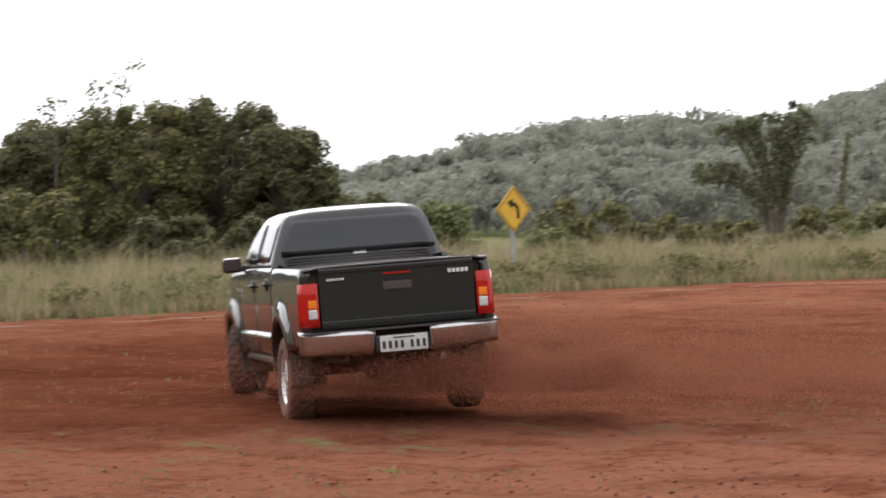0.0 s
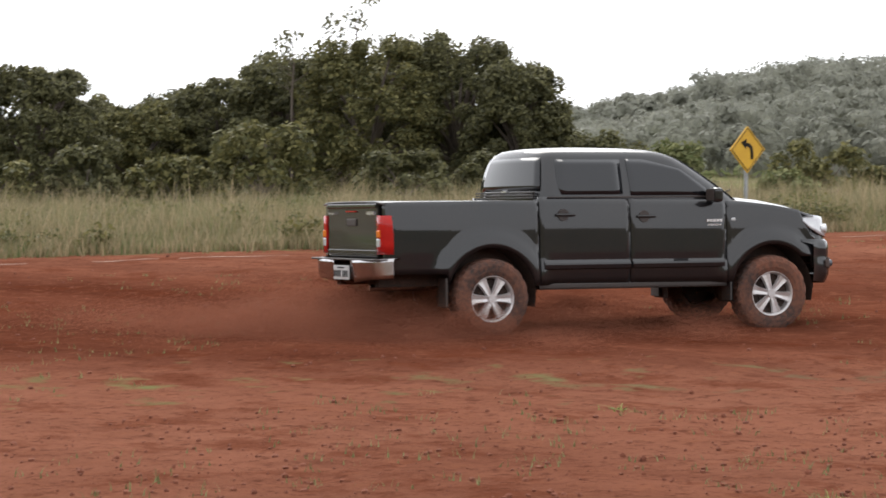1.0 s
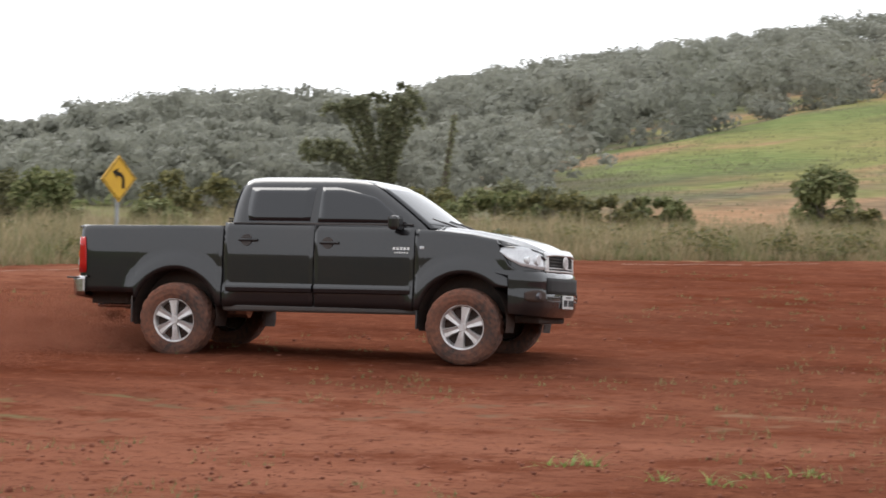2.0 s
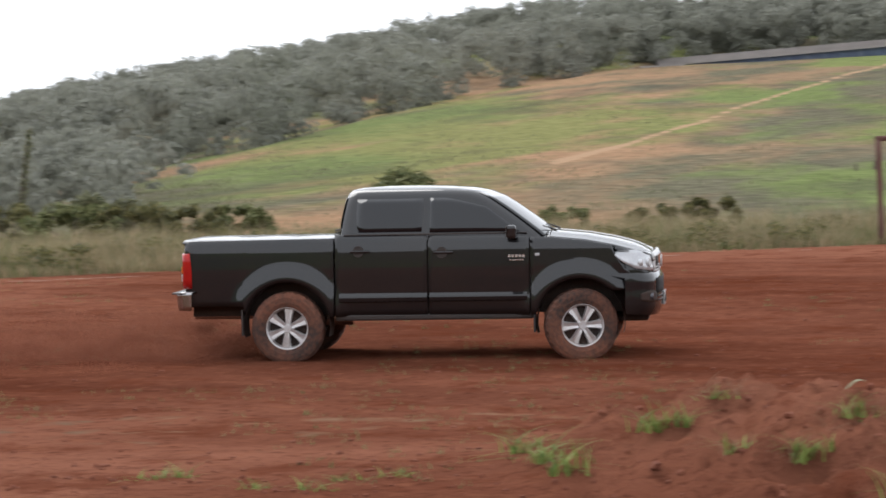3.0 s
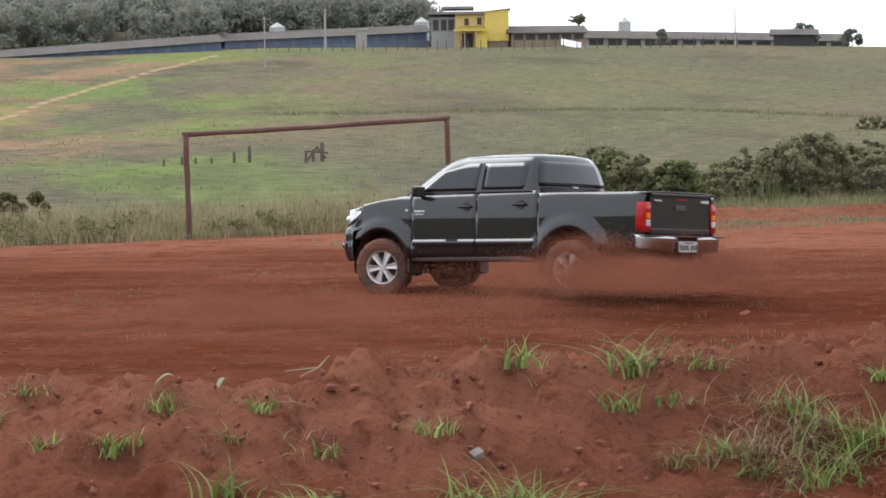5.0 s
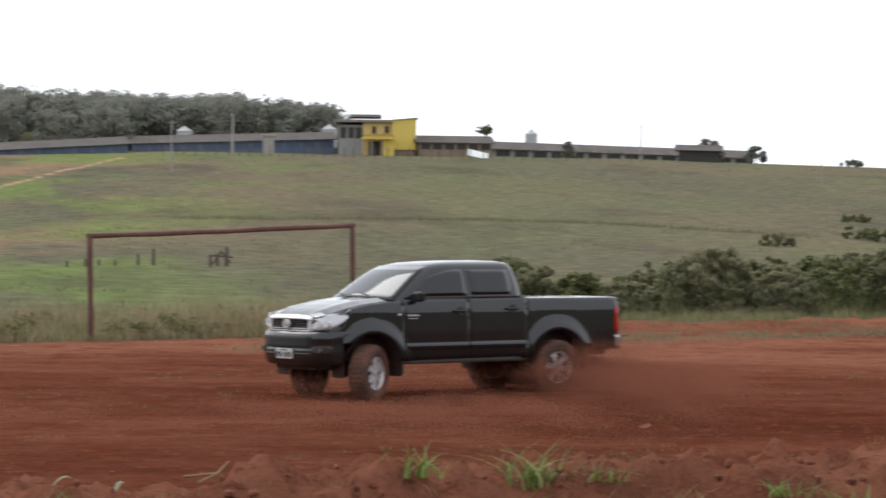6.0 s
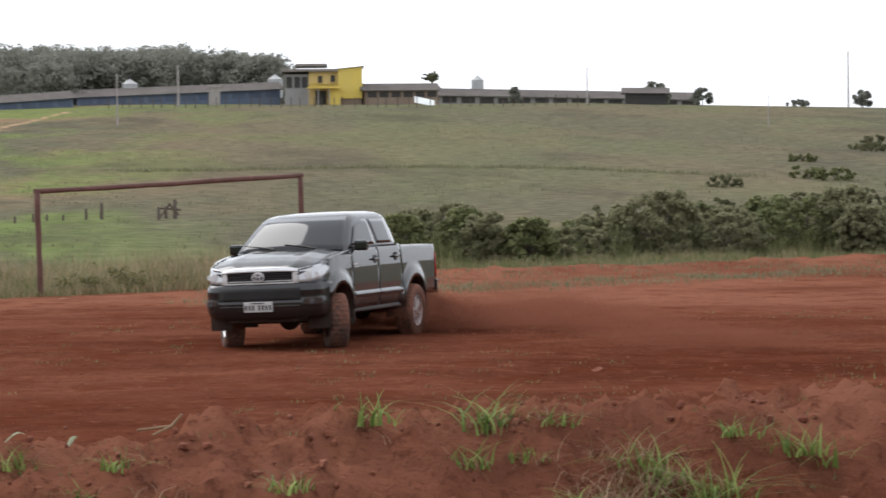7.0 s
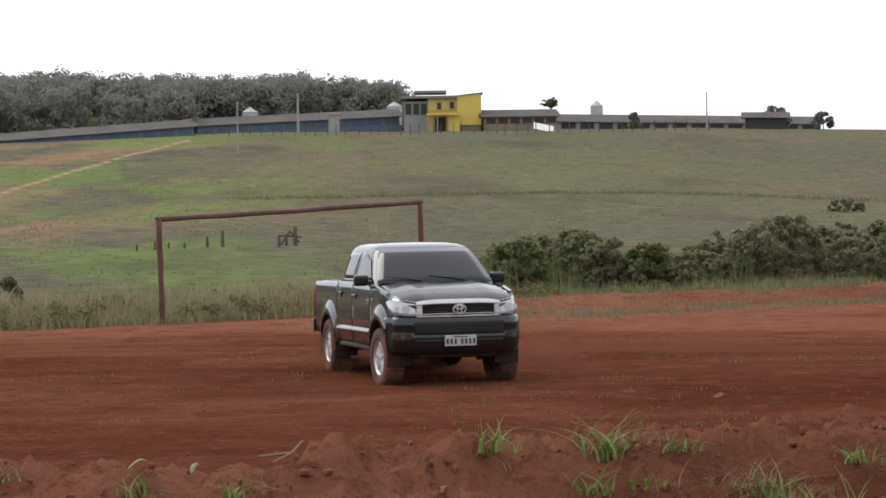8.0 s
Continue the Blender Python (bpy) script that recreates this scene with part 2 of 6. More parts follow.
def height(az, r):
    """Height of the ground at a bearing in degrees and a distance."""
    x, y = r * math.sin(radians(az)), r * math.cos(radians(az))
    e = field_edge(az)
    top_el, far = ramp_of(az, RIDGE), ramp_of(az, RIDGE_FAR)
    top = EYE[2] + far * math.tan(radians(top_el))
    z = 0.0
    # the strip behind the field, a hollow, and the slope up to the crest
    low = min(-0.9, top - 0.3) if az < -20 else -0.9
    if r > e:
        hollow_at = min(e + 45, 0.5 * (e + far))
        if r < hollow_at:
            s = (r - e) / (hollow_at - e)
            z = low * (3 * s * s - 2 * s ** 3) + 0.13 * (1 + 1.3 * noise.noise((x * 0.35, y * 0.35, 14)) + 0.7 * noise.noise((x * 1.3, y * 1.3, 15)) + 0.5 * noise.noise((x * 3.1, y * 3.1, 16))) * math.exp(-((r - e - 2.0) / 1.8) ** 2) * ramp_of(az, [(-20, 0), (-4, 0.2), (2, 1), (20, 1.3)])
        elif r < far:
            s = (r - hollow_at) / max(far - hollow_at, 1)
            z = low + (top - low) * (0.75 * s + 0.5 * s * s - 0.25 * s ** 3)
            z += 0.5 * noise.noise((x * 0.02, y * 0.02, 3)) * min(1, 4 * s * (1 - s))
        else:
            # the wooded hill behind, then away to the horizon
            w = ramp_of(az, [(-60, 0), (-42, 0.3), (-36, 1), (-1, 1), (1.5, 0), (180, 0)])
            wood = EYE[2] + 430 * math.tan(radians(ramp_of(az, WOODED))) - 7.5
            if r < 430:
                s = (r - far) / max(430 - far, 1)
                z = top + (wood - top) * w * s * s * (3 - 2 * s) - (1 - w) * 0.035 * (r - far)
            else:
                z = top + (wood - top) * w - (1 - w) * 0.035 * (430 - far) - 0.03 * min(r - 430, 500)
    if r < e + 20:
        z += ramp_of(r, [(14, 0), (19, -0.04), (29, -0.05), (31, 0.0), (33.5, 0.05), (37, 0.09), (46, 0.08), (58, 0.0), (200, 0)]) * ramp_of(az, [(-60, 0.0), (-45, 0.6), (-36, 1), (10, 1), (20, 0.5), (40, 0)])
        if 20 < r < 42 and -48 < az < 12:
            level, share = ride_level(x, y)
            z += (level - z) * share
    # the bank
    d, c = crest(az)
    d += 0.45 * noise.noise((x * 0.25, y * 0.25, 7))
    c *= 1 + 0.16 * noise.noise((x * 0.45, y * 0.45, 1))
    u = r - d
    if u > 0:
        z += c * math.exp(-(u / 1.3) ** 2)
    else:
        face = math.exp(-(abs(u) / 1.55) ** 1.8)
        z += c * face - 0.14 * min(1.0, 2 * c) * (1 - face)
    if r < 9:
        z = z * (r / 9) + 0.45 * (1 - r / 9)
    # clods and ruts
    if r < 60:
        k = min(1.0, c * 2.0) * math.exp(-(u / 4.5) ** 2)
        z += (0.15 * k) * noise.fractal((x * 0.9, y * 0.9, 2), 1.0, 2.0, 5) + 0.15 * k * noise.noise((x * 2.6, y * 2.6, 5)) - 0.16 * k * max(0.0, noise.noise((x * 1.6, y * 1.6, 12)) - 0.12) + 0.15 * k * abs(noise.noise((x * 6, y * 6, 9))) - 0.10 * k * (u < 0.2) * max(0.0, noise.noise((az * 1.9, r * 0.35, 21))) + 0.055 * k * noise.noise((x * 15, y * 15, 4))
        if r < e:
            a = 0.57 * x + 0.82 * y
            z += 0.022 * noise.noise((a * 1.3, (0.82 * x - 0.57 * y) * 0.15, 4)) + 0.012 * noise.noise((x * 3, y * 3, 8))
    return z


def at(az, r, dz=0.0):
    """The place on the ground at a bearing and a distance."""
    return Vector((r * math.sin(radians(az)), r * math.cos(radians(az)), height(az, r) + dz))


def ground_z(x, y):
    return height(math.degrees(math.atan2(x, y)), math.hypot(x, y))


def build_ground():
    azs = [-180 + 6 * k for k in range(21)] + list(np.arange(-56, 24, 0.22)) + [26 + 6 * k for k in range(26)]
    rs = list(np.arange(0.6, 12, 0.6)) + list(np.arange(12, 24, 0.11)) + list(np.arange(24, 62, 0.35)) + list(np.geomspace(62, 480, 170)) + [600, 900, 1500, 2500, 4200]
    verts, faces, cover, dry, lush, straw, sand = [], [], [], [], [], [], []
    for az in azs:
        e = field_edge(az)
        d, c = crest(az)
        for r in rs:
            x, y = r * math.sin(radians(az)), r * math.cos(radians(az))
            verts.append((x, y, height(az, r)))
            v = min(1.0, max(0.0, (r - e + 1.0) / 2.5))
            if az > -3:
                v = min(1.0, max(0.0, (r - e - ramp_of(az, [(-3, 3.0), (2, 8.0)])) / 2.5)) if r > e else 0.32 * math.exp(-((r - e + 6) / 4) ** 2)
            v = max(v, 0.28 * math.exp(-((r - d - 2.5) / 1.5) ** 2) if c < 0.3 else 0.0)
            rise = math.degrees(math.atan2(verts[-1][2] - EYE[2], r))
            if r > 95 and -13 < az < -5:
                gap = abs(rise - ramp_of(az, TRACK) - 0.05 * noise.noise((az * 1.3, 0, 0)))
                v = min(v, max(0.0, (gap - ramp_of(az, [(-13, 0.045), (-11, 0.012), (-5, 0.0)])) / 0.035))
            if 70 < r < 100 and -8.3 < az < -4.9:
                v = min(v, max(0.1, abs(rise + 1.05) / 0.10))
            cover.append(v)
            sand.append(1.0 if r > e + 12 else 0.0)
            q = min(1.0, max(0.0, (az + 26) / 6)) if abs(az) < 60 else min(1.0, max(0.0, (90 - abs(az)) / 30)) * (az > 0)
            q = 0.5 + (q - 0.5) * min(1.0, max(0.0, (r - 4) / 8))
            dry.append((1 - q) * ramp_of(r, [(0, 1.2), (17, 1.15), (21, 0.9), (24, 0.35), (32, 0.45), (38, 1.0), (60, 1.1), (70, 1.6)]) + q * ramp_of(r - d, [(-10, 0.6), (-1.6, 0.68), (-0.5, 1.0), (0.5, 1.15), (1.4, 0.74), (5, 0.66), (9, 0.54), (20, 0.54), (27, 0.66), (32, 1.1), (42, 1.1), (52, 0.9)]))
            s = (r - e) / 330
            straw.append(ramp_of(az, [(-26, 0.2), (-22, 1.0), (-12, 1.0), (-7, 0.7), (-4, 0.25), (0, 0.12), (20, 0.15)]) * ramp_of(s, [(0, 1), (0.35, 0.9), (0.8, 0.9), (1, 0.5)]))
            lush.append(ramp_of(az, [(-24, 0.7), (-12, 0.7), (-6, 0.8), (-3, 0.4), (0, 0.22), (6, 0.12), (20, 0.15)]))
    n = len(rs)
    for i in range(len(azs)):
        j = (i + 1) % len(azs)
        for k in range(n - 1):
            faces.append((i * n + k, i * n + k + 1, j * n + k + 1, j * n + k))
    faces.append([i * n for i in range(len(azs))])
    me = bpy.data.meshes.new("ground")
    me.from_pydata(verts, [], faces)
    for name, values in (("cover", cover), ("dry", dry), ("lush", lush), ("straw", straw), ("sand", sand)):
        me.attributes.new(name, 'FLOAT', 'POINT').data.foreach_set("value", values)
    me.polygons.foreach_set("use_smooth", [True] * len(me.polygons))
    me.materials.append(EARTH)
    ob = tagged(new("ground", me), "red laterite dirt field with a spoil bank and grassy hill behind", "ground", kind="structure")
    return ob


build_ground()


# ---- ways of building things ----
def part(name, bm, mat, parent=None, label="", smooth=False):
    me = bpy.data.meshes.new(name)
    bm.to_mesh(me)
    bm.free()
    for x in (mat if isinstance(mat, (list, tuple)) else [mat]):
        me.materials.append(x)
    if smooth:
        me.polygons.foreach_set("use_smooth", [True] * len(me.polygons))
    ob = new(name, me)
    ob.parent = parent
    return tagged(ob, label) if label else ob


def thing(name, m, label, category, group="", kind=""):
    ob = new(name)
    ob.matrix_basis = m
    return tagged(ob, label, category, group, kind)


def box(bm, lo, hi, bevel=0.0):
    m = Matrix.Translation([(a + b) / 2 for a, b in zip(lo, hi)]) @ Matrix.Diagonal([b - a for a, b in zip(lo, hi)] + [1])
    r = bmesh.ops.create_cube(bm, size=1, matrix=m)
    if bevel:
        es = list({e for v in r["verts"] for e in v.link_edges})
        bmesh.ops.bevel(bm, geom=es, offset=bevel, segments=2, affect='EDGES', profile=0.6)
    return bm


def rod(bm, a, b, r1, r2=None, seg=8):
    a, b = Vector(a), Vector(b)
    d = b - a
    m = Matrix.Translation((a + b) / 2) @ d.to_track_quat('Z', 'Y').to_matrix().to_4x4()
    bmesh.ops.create_cone(bm, cap_ends=True, segments=seg, radius1=r1, radius2=r1 if r2 is None else r2, depth=d.length, matrix=m)
    return bm


# ---- the pickup truck: x to its nose, y to its left, standing on z = 0, midway between the axles ----
PAINT = material("black_car_paint", (0.006, 0.0072, 0.009), 0.45, 0.0, (0.012, 0.010, 0.010), 1.6, 30, coat=1.0)
TINT = material("dark_tinted_glass", (0.006, 0.007, 0.009), 0.05, 0.0, (0.010, 0.010, 0.012), 2.0, 20)
TINT.node_tree.nodes["Principled BSDF"].inputs["Specular IOR Level"].default_value = 0.5
TRIM = material("black_plastic", (0.016, 0.016, 0.017), 0.5, 0.0, (0.045, 0.030, 0.024), 3.0, 60, 0.1)
UNDER = material("underbody_dark", (0.012, 0.011, 0.010), 0.8, 0.0, (0.05, 0.024, 0.015), 3.0, 30, 0.2)
CHROME = material("chrome", (0.50, 0.50, 0.52), 0.22, 1.0, (0.36, 0.33, 0.32), 5.0, 50)
SURROUND = material("satin_chrome", (0.68, 0.68, 0.69), 0.35, 0.45, (0.50, 0.49, 0.48), 5.0, 50)
ALLOY = material("silver_alloy", (0.66, 0.66, 0.68), 0.45, 0.7, (0.50, 0.45, 0.42), 5.0, 50)
RUBBER = material("dusty_tyre", (0.030, 0.022, 0.019), 0.9, 0.0, (0.16, 0.062, 0.036), 2.6, 24, 0.4, spread=0.35)
LAMP_RED = material("red_lens", (0.42, 0.016, 0.012), 0.12, 0.0, (0.30, 0.010, 0.009), 8, 70, coat=0.3)
LAMP_AMBER = material("amber_lens", (0.72, 0.20, 0.02), 0.12, 0.0, (0.6, 0.14, 0.02), 8, 70, coat=0.3)
LAMP_CLEAR = material("clear_lens", (0.62, 0.63, 0.64), 0.10, 0.25, (0.42, 0.43, 0.45), 9, 60, coat=1.0)
LENS = material("lamp_reflector", (0.70, 0.71, 0.72), 0.35, 0.2, (0.55, 0.56, 0.57), 9, 60)
INTAKE = material("intake_black", (0.006, 0.006, 0.006), 0.8, 0.0, (0.014, 0.012, 0.011), 5, 50)
FOG = material("fog_glass", (0.10, 0.10, 0.11), 0.15, 0.2)
PLATE = material("plate_grey", (0.52, 0.53, 0.53), 0.5, 0.0, (0.40, 0.38, 0.36), 9, 80)
INK = material("plate_ink", (0.02, 0.02, 0.022), 0.6)
VINYL = material("vinyl_cover", (0.045, 0.045, 0.048), 0.28, 0.0, (0.075, 0.06, 0.055), 2.0, 40, 0.1, coat=0.6)
BADGE = material("badge_silver", (0.75, 0.75, 0.76), 0.25, 0.8)

HUB_X, HUB_Z, ARCH = 1.5425, 0.385, 0.465


def bulge(x, z):
    """How far the flares stand out round the wheel openings."""
    out = 0.0
    for hx in (HUB_X, -HUB_X):
        d = math.hypot(x - hx, z - HUB_Z) - ARCH
        if -0.06 < d < 0.17:
            s = 1 - max(d, 0) / 0.17
            out = max(out, 0.043 * min(1.0, s * 1.6) ** 0.7 if s > 0 else 0)
    return out


def half_width(x, z):
    w = float(np.interp(z, [0.40, 0.50, 0.62, 0.80, 1.00, 1.15, 1.24, 1.30, 1.36], [0.80, 0.835, 0.848, 0.852, 0.852, 0.846, 0.836, 0.822, 0.808]))
    w -= float(np.interp(x, [-2.7, -2.55, 1.55, 1.80, 2.0, 2.15, 2.35], [0.045, 0.012, 0.0, 0.006, 0.018, 0.04, 0.12]))
    return w + bulge(x, z)


def arch_bottom(x, sill):
    z = sill
    for hx in (HUB_X, -HUB_X):
        if abs(x - hx) < ARCH:
            z = max(z, HUB_Z + math.sqrt(ARCH ** 2 - (x - hx) ** 2))
    return z


def panel(x0, x1, sill, top, side, depth=0.05, rows=12):
    """A pressed panel of the truck's flank between two places along it, with folded edges."""
    xs = set(np.linspace(x0, x1, max(3, int(abs(x1 - x0) / 0.05)) + 1))
    for hx in (HUB_X, -HUB_X):
        xs |= {hx + ARCH * math.cos(a) for a in np.linspace(0, math.pi, 25)}
    xs = sorted(x for x in xs if x0 - 1e-6 <= x <= x1 + 1e-6)
    bm = bmesh.new()
    cols = []
    for x in xs:
        lo = arch_bottom(x, sill(x) if callable(sill) else sill)
        hi = top(x) if callable(top) else top
        cols.append([bm.verts.new((x, side * half_width(x, lo + (hi - lo) * k / rows), lo + (hi - lo) * k / rows)) for k in range(rows + 1)])
    for a, b in zip(cols, cols[1:]):
        for k in range(rows):
            bm.faces.new((a[k], b[k], b[k + 1], a[k + 1]) if side < 0 else (a[k], a[k + 1], b[k + 1], b[k]))
    rim = [e for e in bm.edges if len(e.link_faces) == 1]
    for f in bm.faces:
        f.smooth = True
    ext = bmesh.ops.extrude_edge_only(bm, edges=rim)
    for v in (g for g in ext["geom"] if isinstance(g, bmesh.types.BMVert)):
        v.co.y -= side * depth
    bmesh.ops.recalc_face_normals(bm, faces=bm.faces)
    return bm


def sheet(f, us, vs, thick=0.0):
    """A curved sheet through f(u, v), thickened along its normals."""
    bm = bmesh.new()
    g = [[bm.verts.new(f(u, v)) for v in vs] for u in us]
    for a, b in zip(g, g[1:]):
        for k in range(len(vs) - 1):
            bm.faces.new((a[k], b[k], b[k + 1], a[k + 1])).smooth = True
    if thick:
        bmesh.ops.recalc_face_normals(bm, faces=bm.faces)
        bmesh.ops.solidify(bm, geom=list(bm.faces), thickness=thick)
    bmesh.ops.recalc_face_normals(bm, faces=bm.faces)
    return bm


# the line round the nose, seen from above, and a way along it
NOSE = [(1.83, 0.835), (1.95, 0.832), (2.05, 0.822), (2.14, 0.795), (2.21, 0.745), (2.265, 0.66), (2.30, 0.53), (2.325, 0.36), (2.335, 0.18), (2.34, 0.0)]
NOSE = NOSE + [(x, -y) for x, y in NOSE[-2::-1]]
NOSE_AT = np.concatenate([[0], np.cumsum([math.dist(a, b) for a, b in zip(NOSE, NOSE[1:])])])


def nose(s, out=0.0):
    """A place on the nose line; s from 0, at the left, to 1."""
    def xy(q):
        q = min(max(q, 0), 1) * NOSE_AT[-1]
        return Vector((float(np.interp(q, NOSE_AT, [p[0] for p in NOSE])), float(np.interp(q, NOSE_AT, [p[1] for p in NOSE]))))
    p, d = xy(s), xy(s + 0.02) - xy(s - 0.02)
    d.normalize()
    return p + Vector((-d.y, d.x)) * out


def nose_s(y):
    """Where along the nose line it is y to the left."""
    return float(np.interp(-y, [-p[1] for p in NOSE], NOSE_AT)) / NOSE_AT[-1]


def wheel_meshes():
    tyre, seg = bmesh.new(), 72
    prof = [(0.215, -0.095), (0.225, -0.118), (0.27, -0.134), (0.325, -0.134), (0.362, -0.122), (0.380, -0.100), (0.385, -0.05), (0.386, 0), (0.385, 0.05), (0.380, 0.100), (0.362, 0.122), (0.325, 0.134), (0.27, 0.134), (0.225, 0.118), (0.215, 0.095)]
    rings = []
    for i in range(seg):
        a = 2 * math.pi * i / seg
        ring = []
        for k, (r, y) in enumerate(prof):
            if 4 <= k <= 10 and (i + (k % 2) * 2) % 4 < 1:
                r -= 0.011
            ring.append(tyre.verts.new((r * math.cos(a), y, r * math.sin(a))))
        rings.append(ring)
    for a, b in zip(rings, rings[1:] + rings[:1]):
        for k in range(len(prof) - 1):
            tyre.faces.new((a[k], a[k + 1], b[k + 1], b[k]))
    bmesh.ops.recalc_face_normals(tyre, faces=tyre.faces)
    rim = bmesh.new()
    ring_prof = [(0.196, 0.03), (0.205, 0.085), (0.216, 0.112), (0.225, 0.116), (0.228, 0.105), (0.222, 0.06), (0.21, -0.09)]
    rr = [[rim.verts.new((r * math.cos(2 * math.pi * i / 48), y, r * math.sin(2 * math.pi * i / 48))) for r, y in ring_prof] for i in range(48)]
    for a, b in zip(rr, rr[1:] + rr[:1]):
        for k in range(len(ring_prof) - 1):
            rim.faces.new((a[k], b[k], b[k + 1], a[k + 1])).smooth = True
    for i in range(6):
        m = Matrix.Rotation(i * math.pi / 3, 4, 'Y')
        vs = []
        for r, w, y in ((0.030, 0.030, 0.095), (0.090, 0.036, 0.098), (0.150, 0.045, 0.096), (0.204, 0.060, 0.094)):
            for dw, dy in ((-w, -0.028), (-w * 0.75, 0.0), (0, -0.006), (w * 0.75, 0.0), (w, -0.028)):
                vs.append(rim.verts.new(m @ Vector((r, y + dy, dw))))
        for a in range(3):
            for b in range(4):
                rim.faces.new((vs[a * 5 + b], vs[a * 5 + b + 1], vs[a * 5 + b + 6], vs[a * 5 + b + 5]))
    rod(rim, (0, 0.06, 0), (0, 0.106, 0), 0.052, 0.040, 20)
    bmesh.ops.recalc_face_normals(rim, faces=rim.faces)
    back = rod(bmesh.new(), (0, 0.01, 0), (0, 0.035, 0), 0.20, 0.20, 32)
    rod(back, (0, 0.03, 0), (0, 0.055, 0), 0.13, 0.13, 24)
    return tyre, rim, back


def plate(parent, x, z, facing):
    p = part("number_plate", box(bmesh.new(), (x - 0.008, -0.205, z - 0.068), (x + 0.008, 0.205, z + 0.068), 0.006), PLATE, parent, "grey number plate")
    bm = bmesh.new()
    xo = x + facing * 0.011
    for k in range(7):
        y = -0.168 + 0.052 * k + (0.028 if k > 2 else -0.004)
        box(bm, (xo - 0.003, y - 0.013, z - 0.042), (xo + 0.003, y + 0.013, z + 0.022))
    box(bm, (xo - 0.003, -0.09, z + 0.043), (xo + 0.003, 0.09, z + 0.055))
    part("plate_marks", bm, INK, p)


def build_truck():
    truck = thing("pickup_truck", pose(0, 0, 0), "black double-cab pickup truck, dusty tyres, silver six-spoke wheels, sliding on dirt", "pickup truck")
    sill = 0.475
    belt = lambda x: float(np.interp(x, [-1.05, -0.9, 0.0, 1.05, 1.25], [1.335, 1.33, 1.315, 1.295, 1.29]))
    wing = lambda x: float(np.interp(x, [1.02, 1.25, 1.6, 1.88, 2.05, 2.2], [1.285, 1.275, 1.235, 1.185, 1.13, 1.06]))
    rail = lambda x: float(np.interp(x, [-2.68, -2.5, -1.0], [1.285, 1.292, 1.30]))
    for side in (1, -1):
        part("bed_side", panel(-2.625, -1.040, lambda x: 0.60 if x < -2.0 else sill, rail, side, 0.07), PAINT, truck)
        rd = part("rear_door", panel(-1.022, -0.050, sill, belt, side), PAINT, truck)
        fd = part("front_door", panel(-0.038, 1.020, sill, belt, side), PAINT, truck)
        part("front_fender", panel(1.032, 2.06, lambda x: sill if x < 1.5 else 0.72, lambda x: min(wing(x), float(np.interp(x, [1.86, 1.9, 2.0, 2.07], [2, 1.12, 0.95, 0.90]))), side), PAINT, truck)
        for door, hx, hz in ((rd, -0.755, 1.155), (fd, 0.125, 1.135)):
            bm = box(bmesh.new(), (hx - 0.105, side * 0.853 - 0.014, hz - 0.014), (hx + 0.105, side * 0.853 + 0.030, hz + 0.016), 0.012)
            h = part("door_handle", bm, PAINT, door)
            part("handle_cup", rod(bmesh.new(), (hx - 0.02, side * 0.825, hz), (hx - 0.02, side * 0.853, hz), 0.062, 0.058, 20), TRIM, door)
        for door, a, b in ((rd, -0.985, -0.055), (fd, -0.030, 0.995)):
            y0 = side * 0.848
            bm = bmesh.new()
            prof = [(0.0, 0.625), (0.020, 0.635), (0.026, 0.672), (0.022, 0.690), (-0.012, 0.728)]
            ends = [[bm.verts.new((x, y0 + side * o, z)) for o, z in prof] for x in (a, b)]
            for k in range(len(prof) - 1):
                bm.faces.new((ends[0][k], ends[1][k], ends[1][k + 1], ends[0][k + 1]))
            bm.faces.new(ends[0]), bm.faces.new(ends[1])
            bmesh.ops.recalc_face_normals(bm, faces=bm.faces)
            part("side_molding", bm, PAINT, door)
        bm = bmesh.new()
        for k in range(5):
            box(bm, (0.80 + k * 0.037, side * 0.846 - 0.006, 1.075), (0.828 + k * 0.037, side * 0.846 + 0.008, 1.103))
        for k in range(6):
            box(bm, (0.815 + k * 0.026, side * 0.848 - 0.006, 1.040), (0.832 + k * 0.026, side * 0.848 + 0.008, 1.055))
        part("badge", bm, BADGE, fd)
        part("indicator_lamp", box(bmesh.new(), (1.08, side * 0.84 - 0.01, 1.085), (1.13, side * 0.84 + 0.014, 1.115), 0.008), LAMP_CLEAR, truck)

    # hood
    hood_z = lambda x: float(np.interp(x, [1.20, 1.28, 1.6, 1.88, 2.08, 2.20, 2.27, 2.31], [1.330, 1.322, 1.288, 1.235, 1.180, 1.130, 1.085, 1.055]))
    hood_w = lambda x: float(np.interp(x, [1.2, 1.7, 2.0, 2.08, 2.15, 2.22, 2.27, 2.31], [0.752, 0.762, 0.772, 0.766, 0.742, 0.695, 0.625, 0.545]))

    def hood_at(x, v):
        return (x, v * hood_w(x), hood_z(x) - 0.052 * abs(v) ** 3 + 0.012 * math.exp(-((abs(v) - 0.62) / 0.12) ** 2))
    lip = lambda x: min(wing(x), float(np.interp(x, [1.86, 1.92, 2.07], [1.19, 1.120, 1.125])))
    part("hood", sheet(hood_at, np.linspace(1.20, 2.31, 26), np.linspace(-1, 1, 27), 0.02), PAINT, truck)
